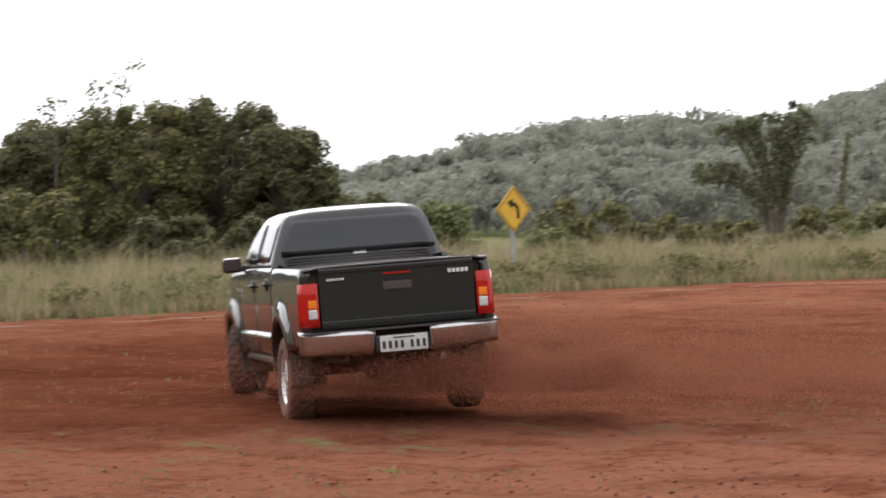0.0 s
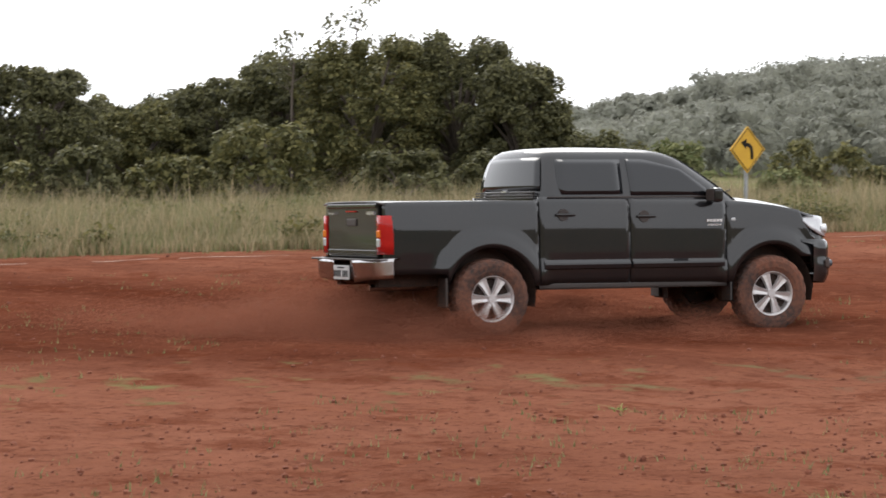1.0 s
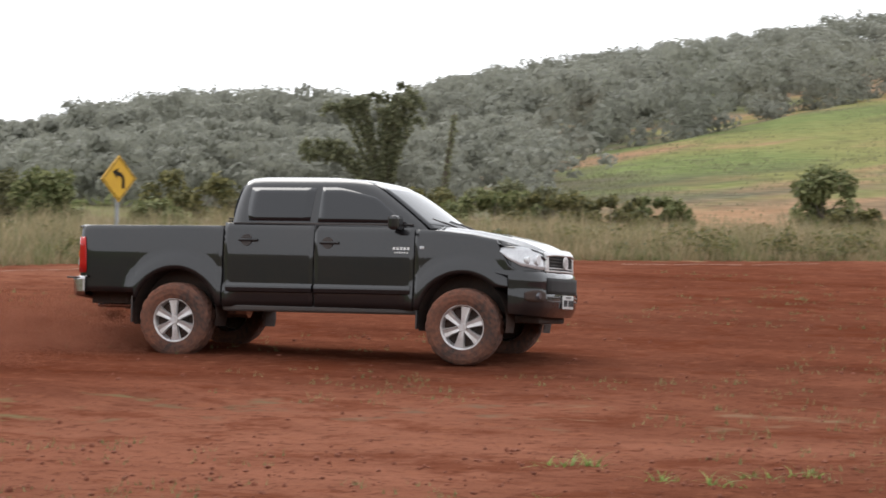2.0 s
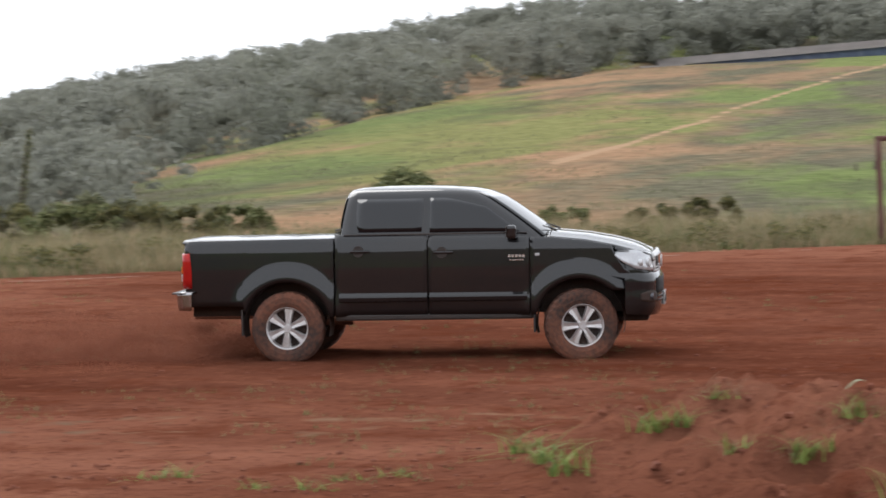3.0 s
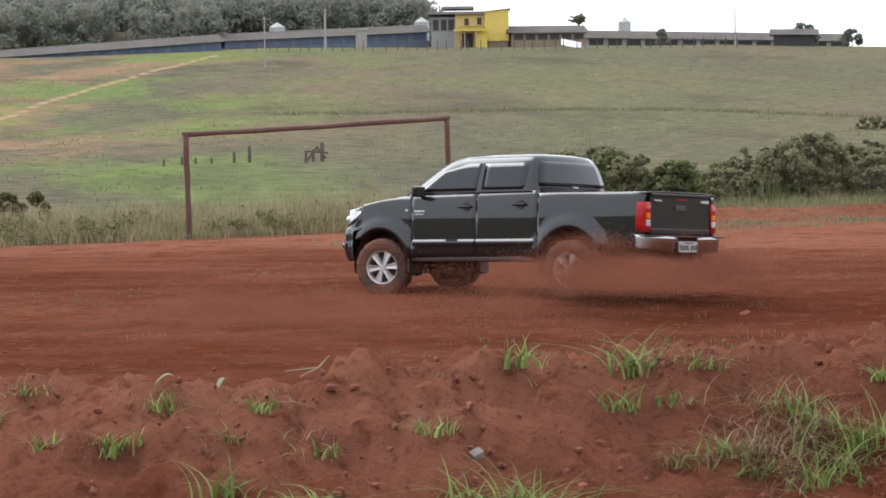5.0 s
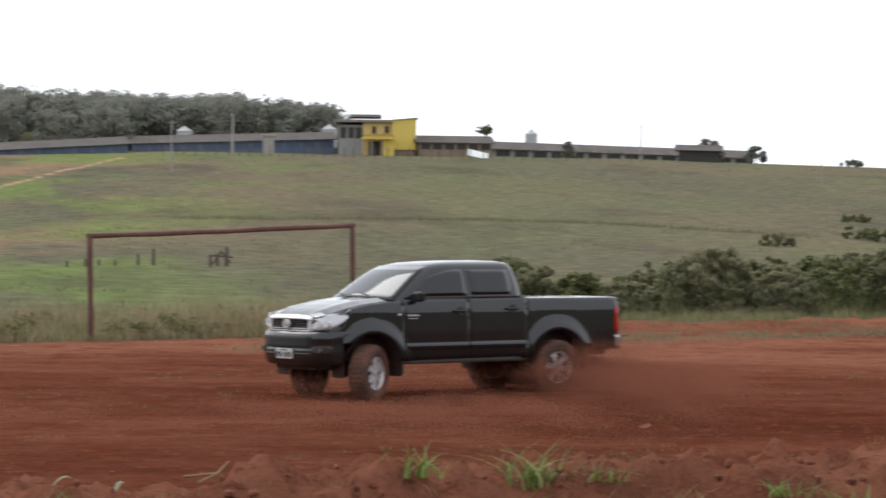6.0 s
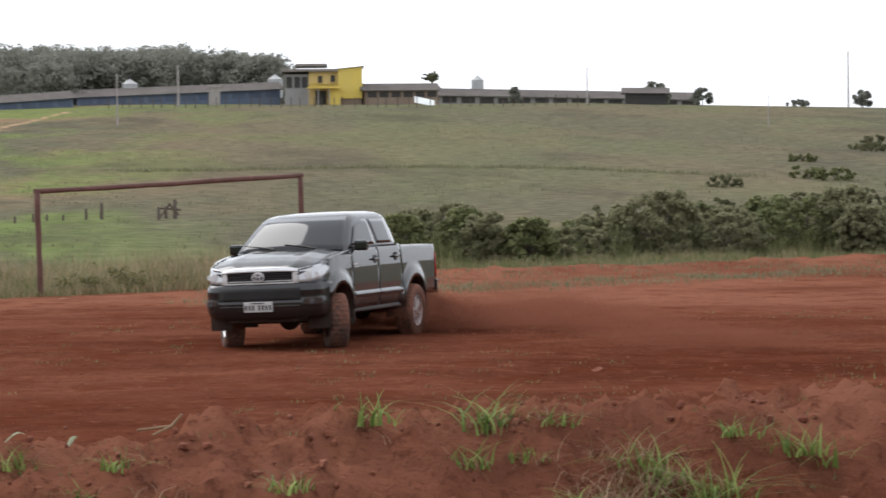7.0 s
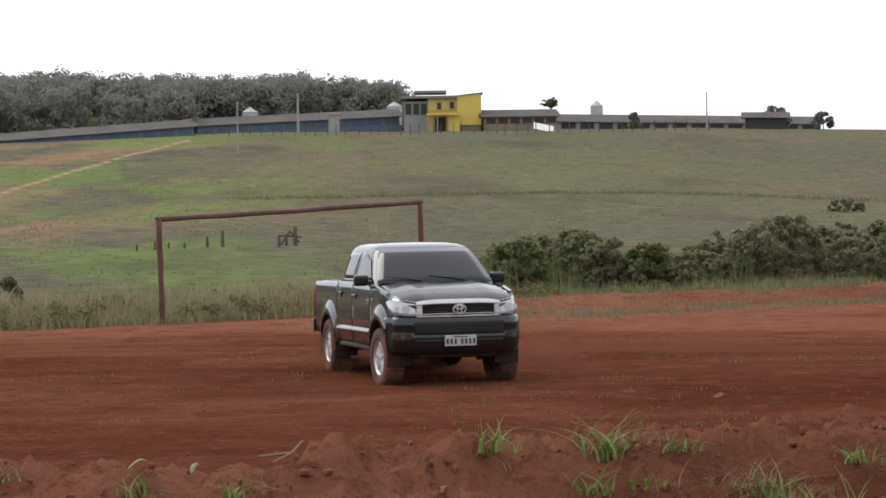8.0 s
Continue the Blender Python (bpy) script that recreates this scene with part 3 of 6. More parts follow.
    for side in (1, -1):
        bm = bmesh.new()
        for a, b in zip(np.linspace(1.1, 2.06, 12), np.linspace(1.1, 2.06, 12)[1:]):
            q = [(a, side * (hood_w(max(a, 1.2)) - 0.012), hood_z(max(a, 1.2)) - 0.062), (b, side * (hood_w(max(b, 1.2)) - 0.012), hood_z(max(b, 1.2)) - 0.062),
                 (b, side * (half_width(b, lip(b)) - 0.004), lip(b) - 0.002), (a, side * (half_width(a, lip(a)) - 0.004), lip(a) - 0.002)]
            bm.faces.new([bm.verts.new(p) for p in q])
        bmesh.ops.remove_doubles(bm, verts=bm.verts, dist=0.0005)
        part("fender_top", bm, PAINT, truck)

    # cab above the belt line: front, back and half width at each height
    levels = [(1.27, 1.28, -1.025, 0.820), (1.34, 1.20, -1.022, 0.806), (1.45, 1.055, -1.010, 0.772), (1.56, 0.905, -0.992, 0.733), (1.66, 0.760, -0.970, 0.694), (1.72, 0.655, -0.952, 0.664), (1.765, 0.545, -0.930, 0.628), (1.795, 0.40, -0.895, 0.565), (1.815, 0.16, -0.80, 0.46), (1.826, -0.1, -0.6, 0.25)]

    def ring_at(z, out=0.0):
        zs = [l[0] for l in levels]
        f, b, w = (float(np.interp(z, zs, [l[k] for l in levels])) for k in (1, 2, 3))
        f, b, w = f + out, b - out, w + out
        pts = []
        bow = 0.10
        rr = 0.050
        for k in range(9):
            v = -1 + 2 * k / 8
            pts.append((f - bow * v * v - rr * 0.5 * abs(v) ** 8, v * (w - rr * 0.6), z))
        for k in range(1, 14):
            x = (f - bow - rr) + (b + rr - f + bow + rr) * k / 14
            pts.append((x, w - 0.02 * (2 * k / 14 - 1) ** 4, z))
        for k in range(9):
            v = 1 - 2 * k / 8
            pts.append((b + 0.05 * v * v + rr * 0.4 * abs(v) ** 8, v * (w - rr * 0.6), z))
        for k in range(1, 14):
            x = (b + rr) + (f - bow - rr - b - rr) * k / 14
            pts.append((x, -w + 0.02 * (2 * k / 14 - 1) ** 4, z))
        return pts
    bm = bmesh.new()
    zs = list(np.linspace(1.27, 1.765, 12)) + [1.782, 1.795, 1.806, 1.815, 1.822, 1.826]
    rings = [[bm.verts.new(p) for p in ring_at(z)] for z in zs]
    for a, b in zip(rings, rings[1:]):
        for k in range(len(a)):
            j = (k + 1) % len(a)
            bm.faces.new((a[k], a[j], b[j], b[k])).smooth = True
    bm.faces.new(rings[-1]).smooth = True
    part("cab", bm, PAINT, truck)
    zs_l = [l[0] for l in levels]
    level = lambda z, k: float(np.interp(z, zs_l, [l[k] for l in levels]))

    def screen_at(u, v):
        z = 1.325 + v * 0.428 - 0.03 * (1 - v) * u * u
        half = (level(z, 3) - 0.040) * (1 - 0.02 * v)
        return (level(z, 1) - 0.10 * u * u + 0.022 - 0.006 * abs(u) ** 8, u * half, z)
    part("windshield", sheet(screen_at, np.linspace(-1, 1, 15), np.linspace(0, 1, 8), 0.006), TINT, truck)

    def back_at(u, v):
        z = 1.395 + v * 0.325
        half = (level(z, 3) - 0.055) * (1 - 0.03 * abs(2 * v - 1) ** 4)
        return (level(z, 2) + 0.05 * u * u - 0.010, u * half, z)
    rw = part("rear_window", sheet(back_at, np.linspace(-1, 1, 13), np.linspace(0, 1, 7), 0.006), TINT, truck)
    part("stop_lamp", box(bmesh.new(), (-1.036, -0.06, 1.382), (-1.018, 0.06, 1.396)), BADGE, rw)
    for k in range(3):
        part("cab_louvre", box(bmesh.new(), (-1.036, -0.70, 1.318 + 0.026 * k), (-1.014, 0.70, 1.334 + 0.026 * k), 0.004), TRIM, truck)
    for side in (1, -1):
        def rear_glass(u, v):
            z = 1.355 + v * 0.345
            x = -0.82 + 0.03 * v + u * (0.715 - 0.01 * v) + 0.05 * (1 - u) * abs(1 - v) ** 4
            return (x, side * (level(z, 3) + 0.003 - 0.024 * (abs(x) / 1.0) ** 4), z)
        def front_glass(u, v):
            z = 1.345 + v * 0.360 * (1 - max(0, u - 0.35) ** 1.6 * 0.55)
            end = min(1.02, level(z, 1) - 0.27)
            x = -0.02 + u * (end + 0.02)
            return (x, side * (level(z, 3) + 0.006 - 0.015 * (abs(x) / 1.0) ** 4), z)
        part("rear_side_window", sheet(rear_glass, np.linspace(0, 1, 8), np.linspace(0, 1, 7), 0.005), TINT, truck)
        part("front_side_window", sheet(front_glass, np.linspace(0, 1, 12), np.linspace(0, 1, 7), 0.005), TINT, truck)
        part("window_seal", box(bmesh.new(), (-0.93, side * 0.806 - 0.008, 1.322), (1.0, side * 0.806 + 0.012, 1.336), 0.004), TRIM, truck)
        # mirror on its arm
        bm = bmesh.new()
        box(bm, (0.80, min(side * 0.83, side * 1.02), 1.270), (0.905, max(side * 0.83, side * 1.02), 1.415), 0.035)
        mir = part("door_mirror", bm, PAINT, truck, "black door mirror")
        part("mirror_glass", box(bmesh.new(), (0.794, min(side * 0.85, side * 1.005), 1.29), (0.802, max(side * 0.85, side * 1.005), 1.40), 0.003), TRIM, mir)
        part("mirror_arm", box(bmesh.new(), (0.83, min(side * 0.75, side * 0.85), 1.28), (0.90, max(side * 0.75, side * 0.85), 1.32), 0.01), TRIM, mir)
    for y in (0.38, -0.22):
        bm = rod(bmesh.new(), (1.245, y, 1.338), (1.16, y - 0.46, 1.395), 0.009, 0.006, 6)
        rod(bm, (1.262, y + 0.03, 1.33), (1.20, y - 0.24, 1.372), 0.012, 0.009, 6)
        part("wiper", bm, TRIM, truck)

    # nose: bumper, grille, lamps
    def bumper_at(s, v):
        z = 0.430 + v * 0.460
        out = float(np.interp(z, [0.385, 0.44, 0.52, 0.60, 0.66, 0.70, 0.80, 0.86, 0.89], [-0.05, 0.015, 0.045, 0.050, 0.045, 0.040, 0.045, 0.030, 0.0]))
        mid = abs(2 * s - 1)
        p = nose(s, out * (0.35 + 0.65 * (mid < 0.75)))
        flare = 1 + 0.035 * max(0.0, 1 - (max(p.x, 2.012) - 2.012) / 0.14)
        return (max(p.x, 2.012) if z < HUB_Z + ARCH else p.x, p.y * flare, z + 0.06 * mid ** 3 * (1 - v))
    fb = part("front_bumper", sheet(bumper_at, np.linspace(0.02, 0.98, 49), np.linspace(0, 1, 17)), PAINT, truck)

    def band(s0, s1, z0, z1, out, n=12, rows=5, thick=0.012, lift=0.0):
        """A strip of the nose between two places along its line and two heights."""
        def f(u, v):
            s = s0 + (s1 - s0) * u
            a, b = (z(u) if callable(z) else z for z in (z0, z1))
            p = nose(s, out - lift * v)
            return (p.x, p.y, a + (b - a) * v)
        return sheet(f, np.linspace(0, 1, n), np.linspace(0, 1, rows), thick)
    part("air_intake", band(nose_s(0.57), nose_s(-0.57), 0.665, 0.825, 0.050), INTAKE, fb, "black slatted air intake")
    part("bumper_strip", band(nose_s(0.56), nose_s(-0.56), 0.585, 0.60, 0.054, rows=2), TRIM, fb)
    part("bumper_strip", band(nose_s(0.56), nose_s(-0.56), 0.625, 0.64, 0.054, rows=2), TRIM, fb)
    for side in (1, -1):
        part("fog_lamp_recess", band(nose_s(side * 0.79), nose_s(side * 0.60), lambda u: 0.585 + 0.02 * (2 * u - 1) ** 2, lambda u: 0.70 - 0.03 * (2 * u - 1) ** 2, 0.056), UNDER, fb)
        c = nose(nose_s(side * 0.69), 0.064)
        part("fog_lamp", rod(bmesh.new(), (c.x - 0.03, c.y, 0.643), (c.x + 0.006, c.y + side * 0.004, 0.643), 0.036, 0.034, 16), FOG, fb)
    back_panel = band(0.03, 0.97, 0.87, lambda u: 1.10 - 0.03 * (1 - abs(2 * u - 1)), -0.030, 40, 4, lift=0.035)
    part("nose_panel", back_panel, PAINT, truck)
    for side in (1, -1):
        def cheek(u, v):
            z = 0.62 + v * (float(np.interp(u, [0, 0.3, 1], [0.50, 0.51, 0.46])))
            s0, s1 = nose_s(0.828), nose_s(0.50)
            s = s0 + (s1 - s0) * u
            p = nose(s if side > 0 else 1 - s, -0.010 - 0.030 * min(1.0, max(0.0, (z - 0.90) / 0.22)))
            return (max(p.x, 2.015), p.y, z)
        part("wing_cheek", sheet(cheek, np.linspace(0, 1, 12), np.linspace(0, 1, 8), 0.01), PAINT, truck)
    s_a, s_b = nose_s(0.545), nose_s(-0.545)
    gr = part("grille", band(s_a, s_b, 0.905, 1.075, -0.012, 20, lift=0.02), INTAKE, truck, "dark grille in a chrome surround")
    part("chrome_surround", band(s_a, s_b, lambda u: 1.055 - 0.012 * (2 * u - 1) ** 4, lambda u: 1.112 - 0.03 * (2 * u - 1) ** 4, 0.022, 20, lift=0.03, thick=0.02), SURROUND, gr)
    part("chrome_surround", band(s_a, s_b, lambda u: 0.888, lambda u: 0.906, 0.014, 20, thick=0.02), SURROUND, gr)
    part("chrome_surround", band(s_a, nose_s(0.47), 0.885, 1.085, 0.014, 4, lift=0.01, thick=0.02), SURROUND, gr)
    part("chrome_surround", band(nose_s(-0.47), s_b, 0.885, 1.085, 0.014, 4, lift=0.01, thick=0.02), SURROUND, gr)
    part("grille_bar", band(nose_s(0.47), nose_s(-0.47), 0.921, 0.932, 0.008, 16, thick=0.02), SURROUND, gr)
    for z in (0.955, 0.99, 1.02):
        part("grille_slat", band(nose_s(0.47), nose_s(-0.47), z - 0.004, z + 0.004, 0.0, 16, 2), TRIM, gr)
    bm = bmesh.new()
    for ry, rz, dz in ((0.082, 0.058, 0.0), (0.030, 0.052, -0.002), (0.056, 0.022, 0.024)):
        loop = [Vector((2.366, ry * math.cos(a), 0.982 + dz + rz * math.sin(a))) for a in np.linspace(0, 2 * math.pi, 25)]
        for a, b in zip(loop, loop[1:]):
            rod(bm, a, b, 0.009, 0.009, 6)
    part("emblem", bm, ALLOY, gr, "oval silver ring emblem", smooth=True)
    for side in (1, -1):
        def lamp(u, v):
            s0, s1 = (0.035, nose_s(0.548)) if side > 0 else (0.965, nose_s(-0.548))
            p = nose(s0 + (s1 - s0) * u, 0.012 - 0.035 * v)
            lo = float(np.interp(u, [0, 0.15, 0.4, 0.8, 1], [1.080, 1.005, 0.935, 0.905, 0.905]))
            hi = float(np.interp(u, [0, 0.15, 0.4, 0.8, 1], [1.112, 1.130, 1.128, 1.098, 1.080]))
            return (p.x, p.y, lo + (hi - lo) * v)
        hl = part("headlight", sheet(lamp, np.linspace(0, 1, 18), np.linspace(0, 1, 6), 0.015), LAMP_CLEAR, truck, "clear wrap-round headlight")
        bm = bmesh.new()
        rows_b = []
        for u in np.linspace(0, 1, 16):
            a, x_h = Vector(lamp(u, 1.0)), min(lamp(u, 1.0)[0], 2.30)
            b = Vector((x_h, side * min(hood_w(x_h), abs(a.y)), hood_z(x_h) - 0.050))
            rows_b.append([bm.verts.new(a + Vector((0, 0, -0.004))), bm.verts.new(a.lerp(b, 0.5) + Vector((0.006, side * 0.006, 0.004))), bm.verts.new(b)])
        for p, q in zip(rows_b, rows_b[1:]):
            for k in range(2):
                bm.faces.new((p[k], q[k], q[k + 1], p[k + 1])).smooth = True
        part("headlight_brow", bm, PAINT, truck)
        for y, r in ((0.66, 0.050), (0.755, 0.034)):
            c = nose(nose_s(side * y), 0.012)
            part("reflector", rod(bmesh.new(), (c.x - 0.05, c.y, 0.995), (c.x - 0.005, c.y + side * 0.01, 0.995), r, r, 18), LENS, hl)

    # tail
    tg = part("tailgate", box(bmesh.new(), (-2.652, -0.672, 0.765), (-2.585, 0.672, 1.285), 0.016), PAINT, truck)
    part("tailgate_crease", box(bmesh.new(), (-2.660, -0.665, 0.79), (-2.645, 0.665, 0.835), 0.006), PAINT, tg)
    part("tailgate_lip", box(bmesh.new(), (-2.668, -0.668, 1.235), (-2.640, 0.668, 1.282), 0.012), PAINT, tg)
    part("tailgate_handle", box(bmesh.new(), (-2.664, -0.125, 1.065), (-2.648, 0.125, 1.135), 0.008), TRIM, tg)
    bm = bmesh.new()
    for k in range(6):
        box(bm, (-2.674, 0.455 + k * 0.026, 1.178), (-2.650, 0.475 + k * 0.026, 1.196))
    part("tailgate_badge", bm, BADGE, tg)
    bm = bmesh.new()
    for k in range(5):
        box(bm, (-2.674, -0.62 + k * 0.037, 1.172), (-2.650, -0.59 + k * 0.037, 1.206))
    part("tailgate_badge", bm, BADGE, tg)
    part("reflector_strip", box(bmesh.new(), (-2.672, -0.12, 1.200), (-2.650, 0.12, 1.212)), LAMP_RED, tg)
    for side in (1, -1):
        def tail(z0, z1, inset=0.0):
            def f(u, v):
                z = z0 + (z1 - z0) * v
                w = half_width(-2.56, z) + 0.004 - inset
                pts = [(-2.545 - 0.25 * (z - 1.0) ** 2 - 0.06 * (z - 0.8), w + 0.008), (-2.58, w + 0.006), (-2.635, w - 0.018), (-2.662, w - 0.055), (-2.664, 0.685 + inset)]
                q = u * 4
                k = min(3, int(q))
                x = pts[k][0] + (pts[k + 1][0] - pts[k][0]) * (q - k)
                y = pts[k][1] + (pts[k + 1][1] - pts[k][1]) * (q - k)
                return (x - inset * 0.3, side * y, z)
            return sheet(f, np.linspace(0, 1, 13), np.linspace(0, 1, 5), 0.02)
        tl = part("tail_light", tail(0.795, 1.165), LAMP_RED, truck, "red tail light with amber and clear sections")
        def piece(z0, z1, mat, nm):
            part(nm, box(bmesh.new(), (-2.676, min(side * 0.70, side * 0.775), z0), (-2.655, max(side * 0.70, side * 0.775), z1), 0.01), mat, tl)
        piece(0.955, 1.025, LAMP_AMBER, "amber_lens")
        piece(0.865, 0.945, LAMP_CLEAR, "clear_lens")
    # rear bumper in two chrome ends and a dark step
    rb = part("rear_bumper", box(bmesh.new(), (-2.74, -0.24, 0.555), (-2.55, 0.24, 0.69), 0.02), TRIM, truck, "chrome rear bumper with a dark middle step")
    for side in (1, -1):
        def end_at(u, v):
            pts = [(-2.765, 0.235), (-2.775, 0.45), (-2.765, 0.62), (-2.735, 0.76), (-2.67, 0.835), (-2.56, 0.865)]
            q = u * 5
            k = min(4, int(q))
            x, y = (pts[k][i] + (pts[k + 1][i] - pts[k][i]) * (q - k) for i in (0, 1))
            z = 0.545 + 0.02 * u + v * 0.20
            return (x + 0.05 * (1 - v) ** 2 * (1 - u) + (0.06 if v > 0.97 else 0), side * y, z - (0.03 * (1 - u) ** 4 * (v < 0.5)))
        part("chrome_end", sheet(end_at, np.linspace(0, 1, 16), [0, 0.2, 0.4, 0.6, 0.8, 0.95, 1.0], 0.02), CHROME, rb)
    part("step_pad", box(bmesh.new(), (-2.77, -0.85, 0.735), (-2.60, 0.85, 0.752), 0.006), TRIM, rb)
    plate(rb, -2.765, 0.615, -1)
    plate(fb, 2.396, 0.588, 1)
    bed = lambda u, v: (-2.655 + 1.625 * u, (v * 2 - 1) * 0.800, 1.298 + 0.012 * math.sin(math.pi * v) * (0.6 + 0.4 * math.sin(9.4 * u) ** 2) - 0.02 * abs(2 * v - 1) ** 12)
    part("bed_cover", sheet(bed, np.linspace(0, 1, 22), np.linspace(0, 1, 15), 0.015), VINYL, truck, "taut dark vinyl bed cover")

    # underneath
    bm = box(bmesh.new(), (-2.55, -0.60, 0.60), (2.00, 0.60, 1.02))
    box(bm, (-1.0, -0.78, 0.50), (1.05, 0.78, 1.25))
    box(bm, (-2.58, -0.74, 0.87), (-2.05, 0.74, 1.27))
    box(bm, (-2.58, -0.79, 0.62), (-2.03, 0.79, 0.80))
    for s in (1, -1):
        box(bm, (-2.60, s * 0.52 - 0.05, 0.48), (2.1, s * 0.52 + 0.05, 0.62))
    part("chassis", bm, UNDER, truck)
    for hx in (HUB_X, -HUB_X):
        bm = rod(bmesh.new(), (hx, -0.68, HUB_Z), (hx, 0.68, HUB_Z), 0.055, 0.055, 12)
        bmesh.ops.create_uvsphere(bm, u_segments=12, v_segments=8, radius=0.15, matrix=pose(hx, 0.1 if hx > 0 else 0, HUB_Z))
        part("axle", bm, UNDER, truck)
    part("spare_wheel", rod(bmesh.new(), (-2.12, 0.02, 0.43), (-2.12, 0.02, 0.62), 0.34, 0.34, 28), UNDER, truck)
    bm = rod(bmesh.new(), (-2.62, -0.36, 0.47), (-1.6, -0.40, 0.47), 0.032, 0.032, 12)
    rod(bm, (-1.62, -0.40, 0.46), (-0.9, -0.40, 0.46), 0.10, 0.10, 14)
    part("exhaust", bm, CHROME, truck)
    part("front_skid_plate", box(bmesh.new(), (1.75, -0.50, 0.37), (2.24, 0.50, 0.45), 0.03), UNDER, truck)
    for side in (1, -1):
        for hx in (HUB_X, -HUB_X):
            bm = bmesh.new()
            arc = [(hx + (ARCH - 0.006) * math.cos(a), HUB_Z + (ARCH - 0.006) * math.sin(a)) for a in np.linspace(-0.25, math.pi + 0.25, 20)]
            for (xa, za), (xb, zb) in zip(arc, arc[1:]):
                bm.faces.new([bm.verts.new(p) for p in ((xa, side * 0.55, za), (xb, side * 0.55, zb), (xb, side * 0.862, zb), (xa, side * 0.862, za))])
            part("wheel_arch", bm, UNDER, truck)
            mx = hx - 0.475
            part("mud_flap", box(bmesh.new(), (mx - 0.012, min(side * 0.68, side * 0.865), 0.29), (mx + 0.008, max(side * 0.68, side * 0.865), 0.56), 0.004), TRIM, truck)
        part("sill", box(bmesh.new(), (-1.03, min(side * 0.70, side * 0.825), 0.43), (1.05, max(side * 0.70, side * 0.825), 0.50), 0.02), TRIM, truck)
    tyre, rim, back = wheel_meshes()
    made = []
    first = None
    for hx, side in ((HUB_X, 1), (HUB_X, -1), (-HUB_X, 1), (-HUB_X, -1)):
        if first is None:
            w = part("wheel", tyre, RUBBER, truck, "dusty black tyre on a silver alloy rim")
            r = part("rim", rim, ALLOY, w, "silver six-spoke alloy rim")
            b = part("brake_drum", back, UNDER, w)
            first = (w.data, r.data, b.data)
        else:
            w = tagged(new("wheel", first[0]), "dusty black tyre on a silver alloy rim")
            w.parent = truck
            for nm, d in (("rim", first[1]), ("brake_drum", first[2])):
                c = new(nm, d)
                c.parent = w
        made.append((w, hx, side))
    return truck, made


truck, wheels = build_truck()


# ---- plants ----
LEAF_DARK = leaf_material("dark_tree_leaves", (0.062, 0.064, 0.036), (0.165, 0.155, 0.070), 0.4)
LEAF_OLIVE = leaf_material("olive_tree_leaves", (0.068, 0.072, 0.034), (0.190, 0.170, 0.066), 0.35)
# distance haze is put into this pale grey-green, lighter than real leaves
LEAF_HAZED = leaf_material("haze_tinted_leaves", (0.200, 0.203, 0.168), (0.255, 0.258, 0.212), 0.45)
BUSH = leaf_material("bush_leaves", (0.165, 0.165, 0.095), (0.300, 0.285, 0.165), 0.55)
BAMBOO = leaf_material("bamboo_leaves", (0.110, 0.118, 0.066), (0.225, 0.225, 0.130), 0.35)
WEED = leaf_material("tall_weeds", (0.150, 0.140, 0.070), (0.380, 0.290, 0.180), 0.35)
WEED_GREEN = leaf_material("green_weeds", (0.085, 0.105, 0.040), (0.230, 0.230, 0.105), 0.35)
MEADOW = leaf_material("meadow_grass", (0.130, 0.135, 0.078), (0.215, 0.205, 0.115), 0.35)
BLADE = leaf_material("fresh_grass_blades", (0.085, 0.140, 0.030), (0.27, 0.33, 0.095), 0.33)
STRAW = leaf_material("dead_straw", (0.13, 0.075, 0.04), (0.34, 0.23, 0.14), 0.2)
PALE_LEAF = material("pale_withered_leaf", (0.42, 0.46, 0.33), 0.7, 0.0, (0.30, 0.33, 0.18), 9, 50)
BARK = material("bark", (0.075, 0.055, 0.040), 0.9, 0.0, (0.13, 0.105, 0.085), 3, 25, 0.5)


def quads_mesh(name, centres, axes_u, axes_v, mat):
    """A mesh of separate small four-sided leaves."""
    c, u, v = (np.asarray(a, dtype=np.float64) for a in (centres, axes_u, axes_v))
    n = len(c)
    co = np.empty((n, 4, 3))
    co[:, 0], co[:, 1], co[:, 2], co[:, 3] = c - u, c - 0.25 * u + v, c + u, c - 0.25 * u - v
    me = bpy.data.meshes.new(name)
    me.vertices.add(4 * n)
    me.vertices.foreach_set("co", co.ravel())
    me.loops.add(4 * n)
    me.loops.foreach_set("vertex_index", np.arange(4 * n))
    me.polygons.add(n)
    me.polygons.foreach_set("loop_start", np.arange(n) * 4)
    me.update(calc_edges=True)
    me.materials.append(mat)
    return me


def crown_leaves(rng, clumps, per, size, flat=0.6, order=0.0):
    """Leaves in clumps; a clump is a centre and a radius, thinner inside than at its shell."""
    cs, us, vs = [], [], []
    for centre, rad in clumps:
        d = rng.normal(size=(per, 3))
        d /= np.linalg.norm(d, axis=1)[:, None]
        r = rad * rng.uniform(0.25, 1, per) ** 0.45 * (1 + 0.12 * rng.normal(size=per))
        p = np.asarray(centre) + d * r[:, None] * np.array([1, 1, flat])
        n = d * (0.5 + order) + np.array([0, 0, 0.6]) + rng.normal(size=(per, 3)) * (0.55 - 0.25 * order)
        n /= np.linalg.norm(n, axis=1)[:, None]
        a = np.cross(n, rng.normal(size=(per, 3)))
        a /= np.linalg.norm(a, axis=1)[:, None]
        b = np.cross(n, a)
        s = size * rng.uniform(0.6, 1.4, per)[:, None]
        cs.append(p), us.append(a * s), vs.append(b * s * 0.55)
    return np.concatenate(cs), np.concatenate(us), np.concatenate(vs)


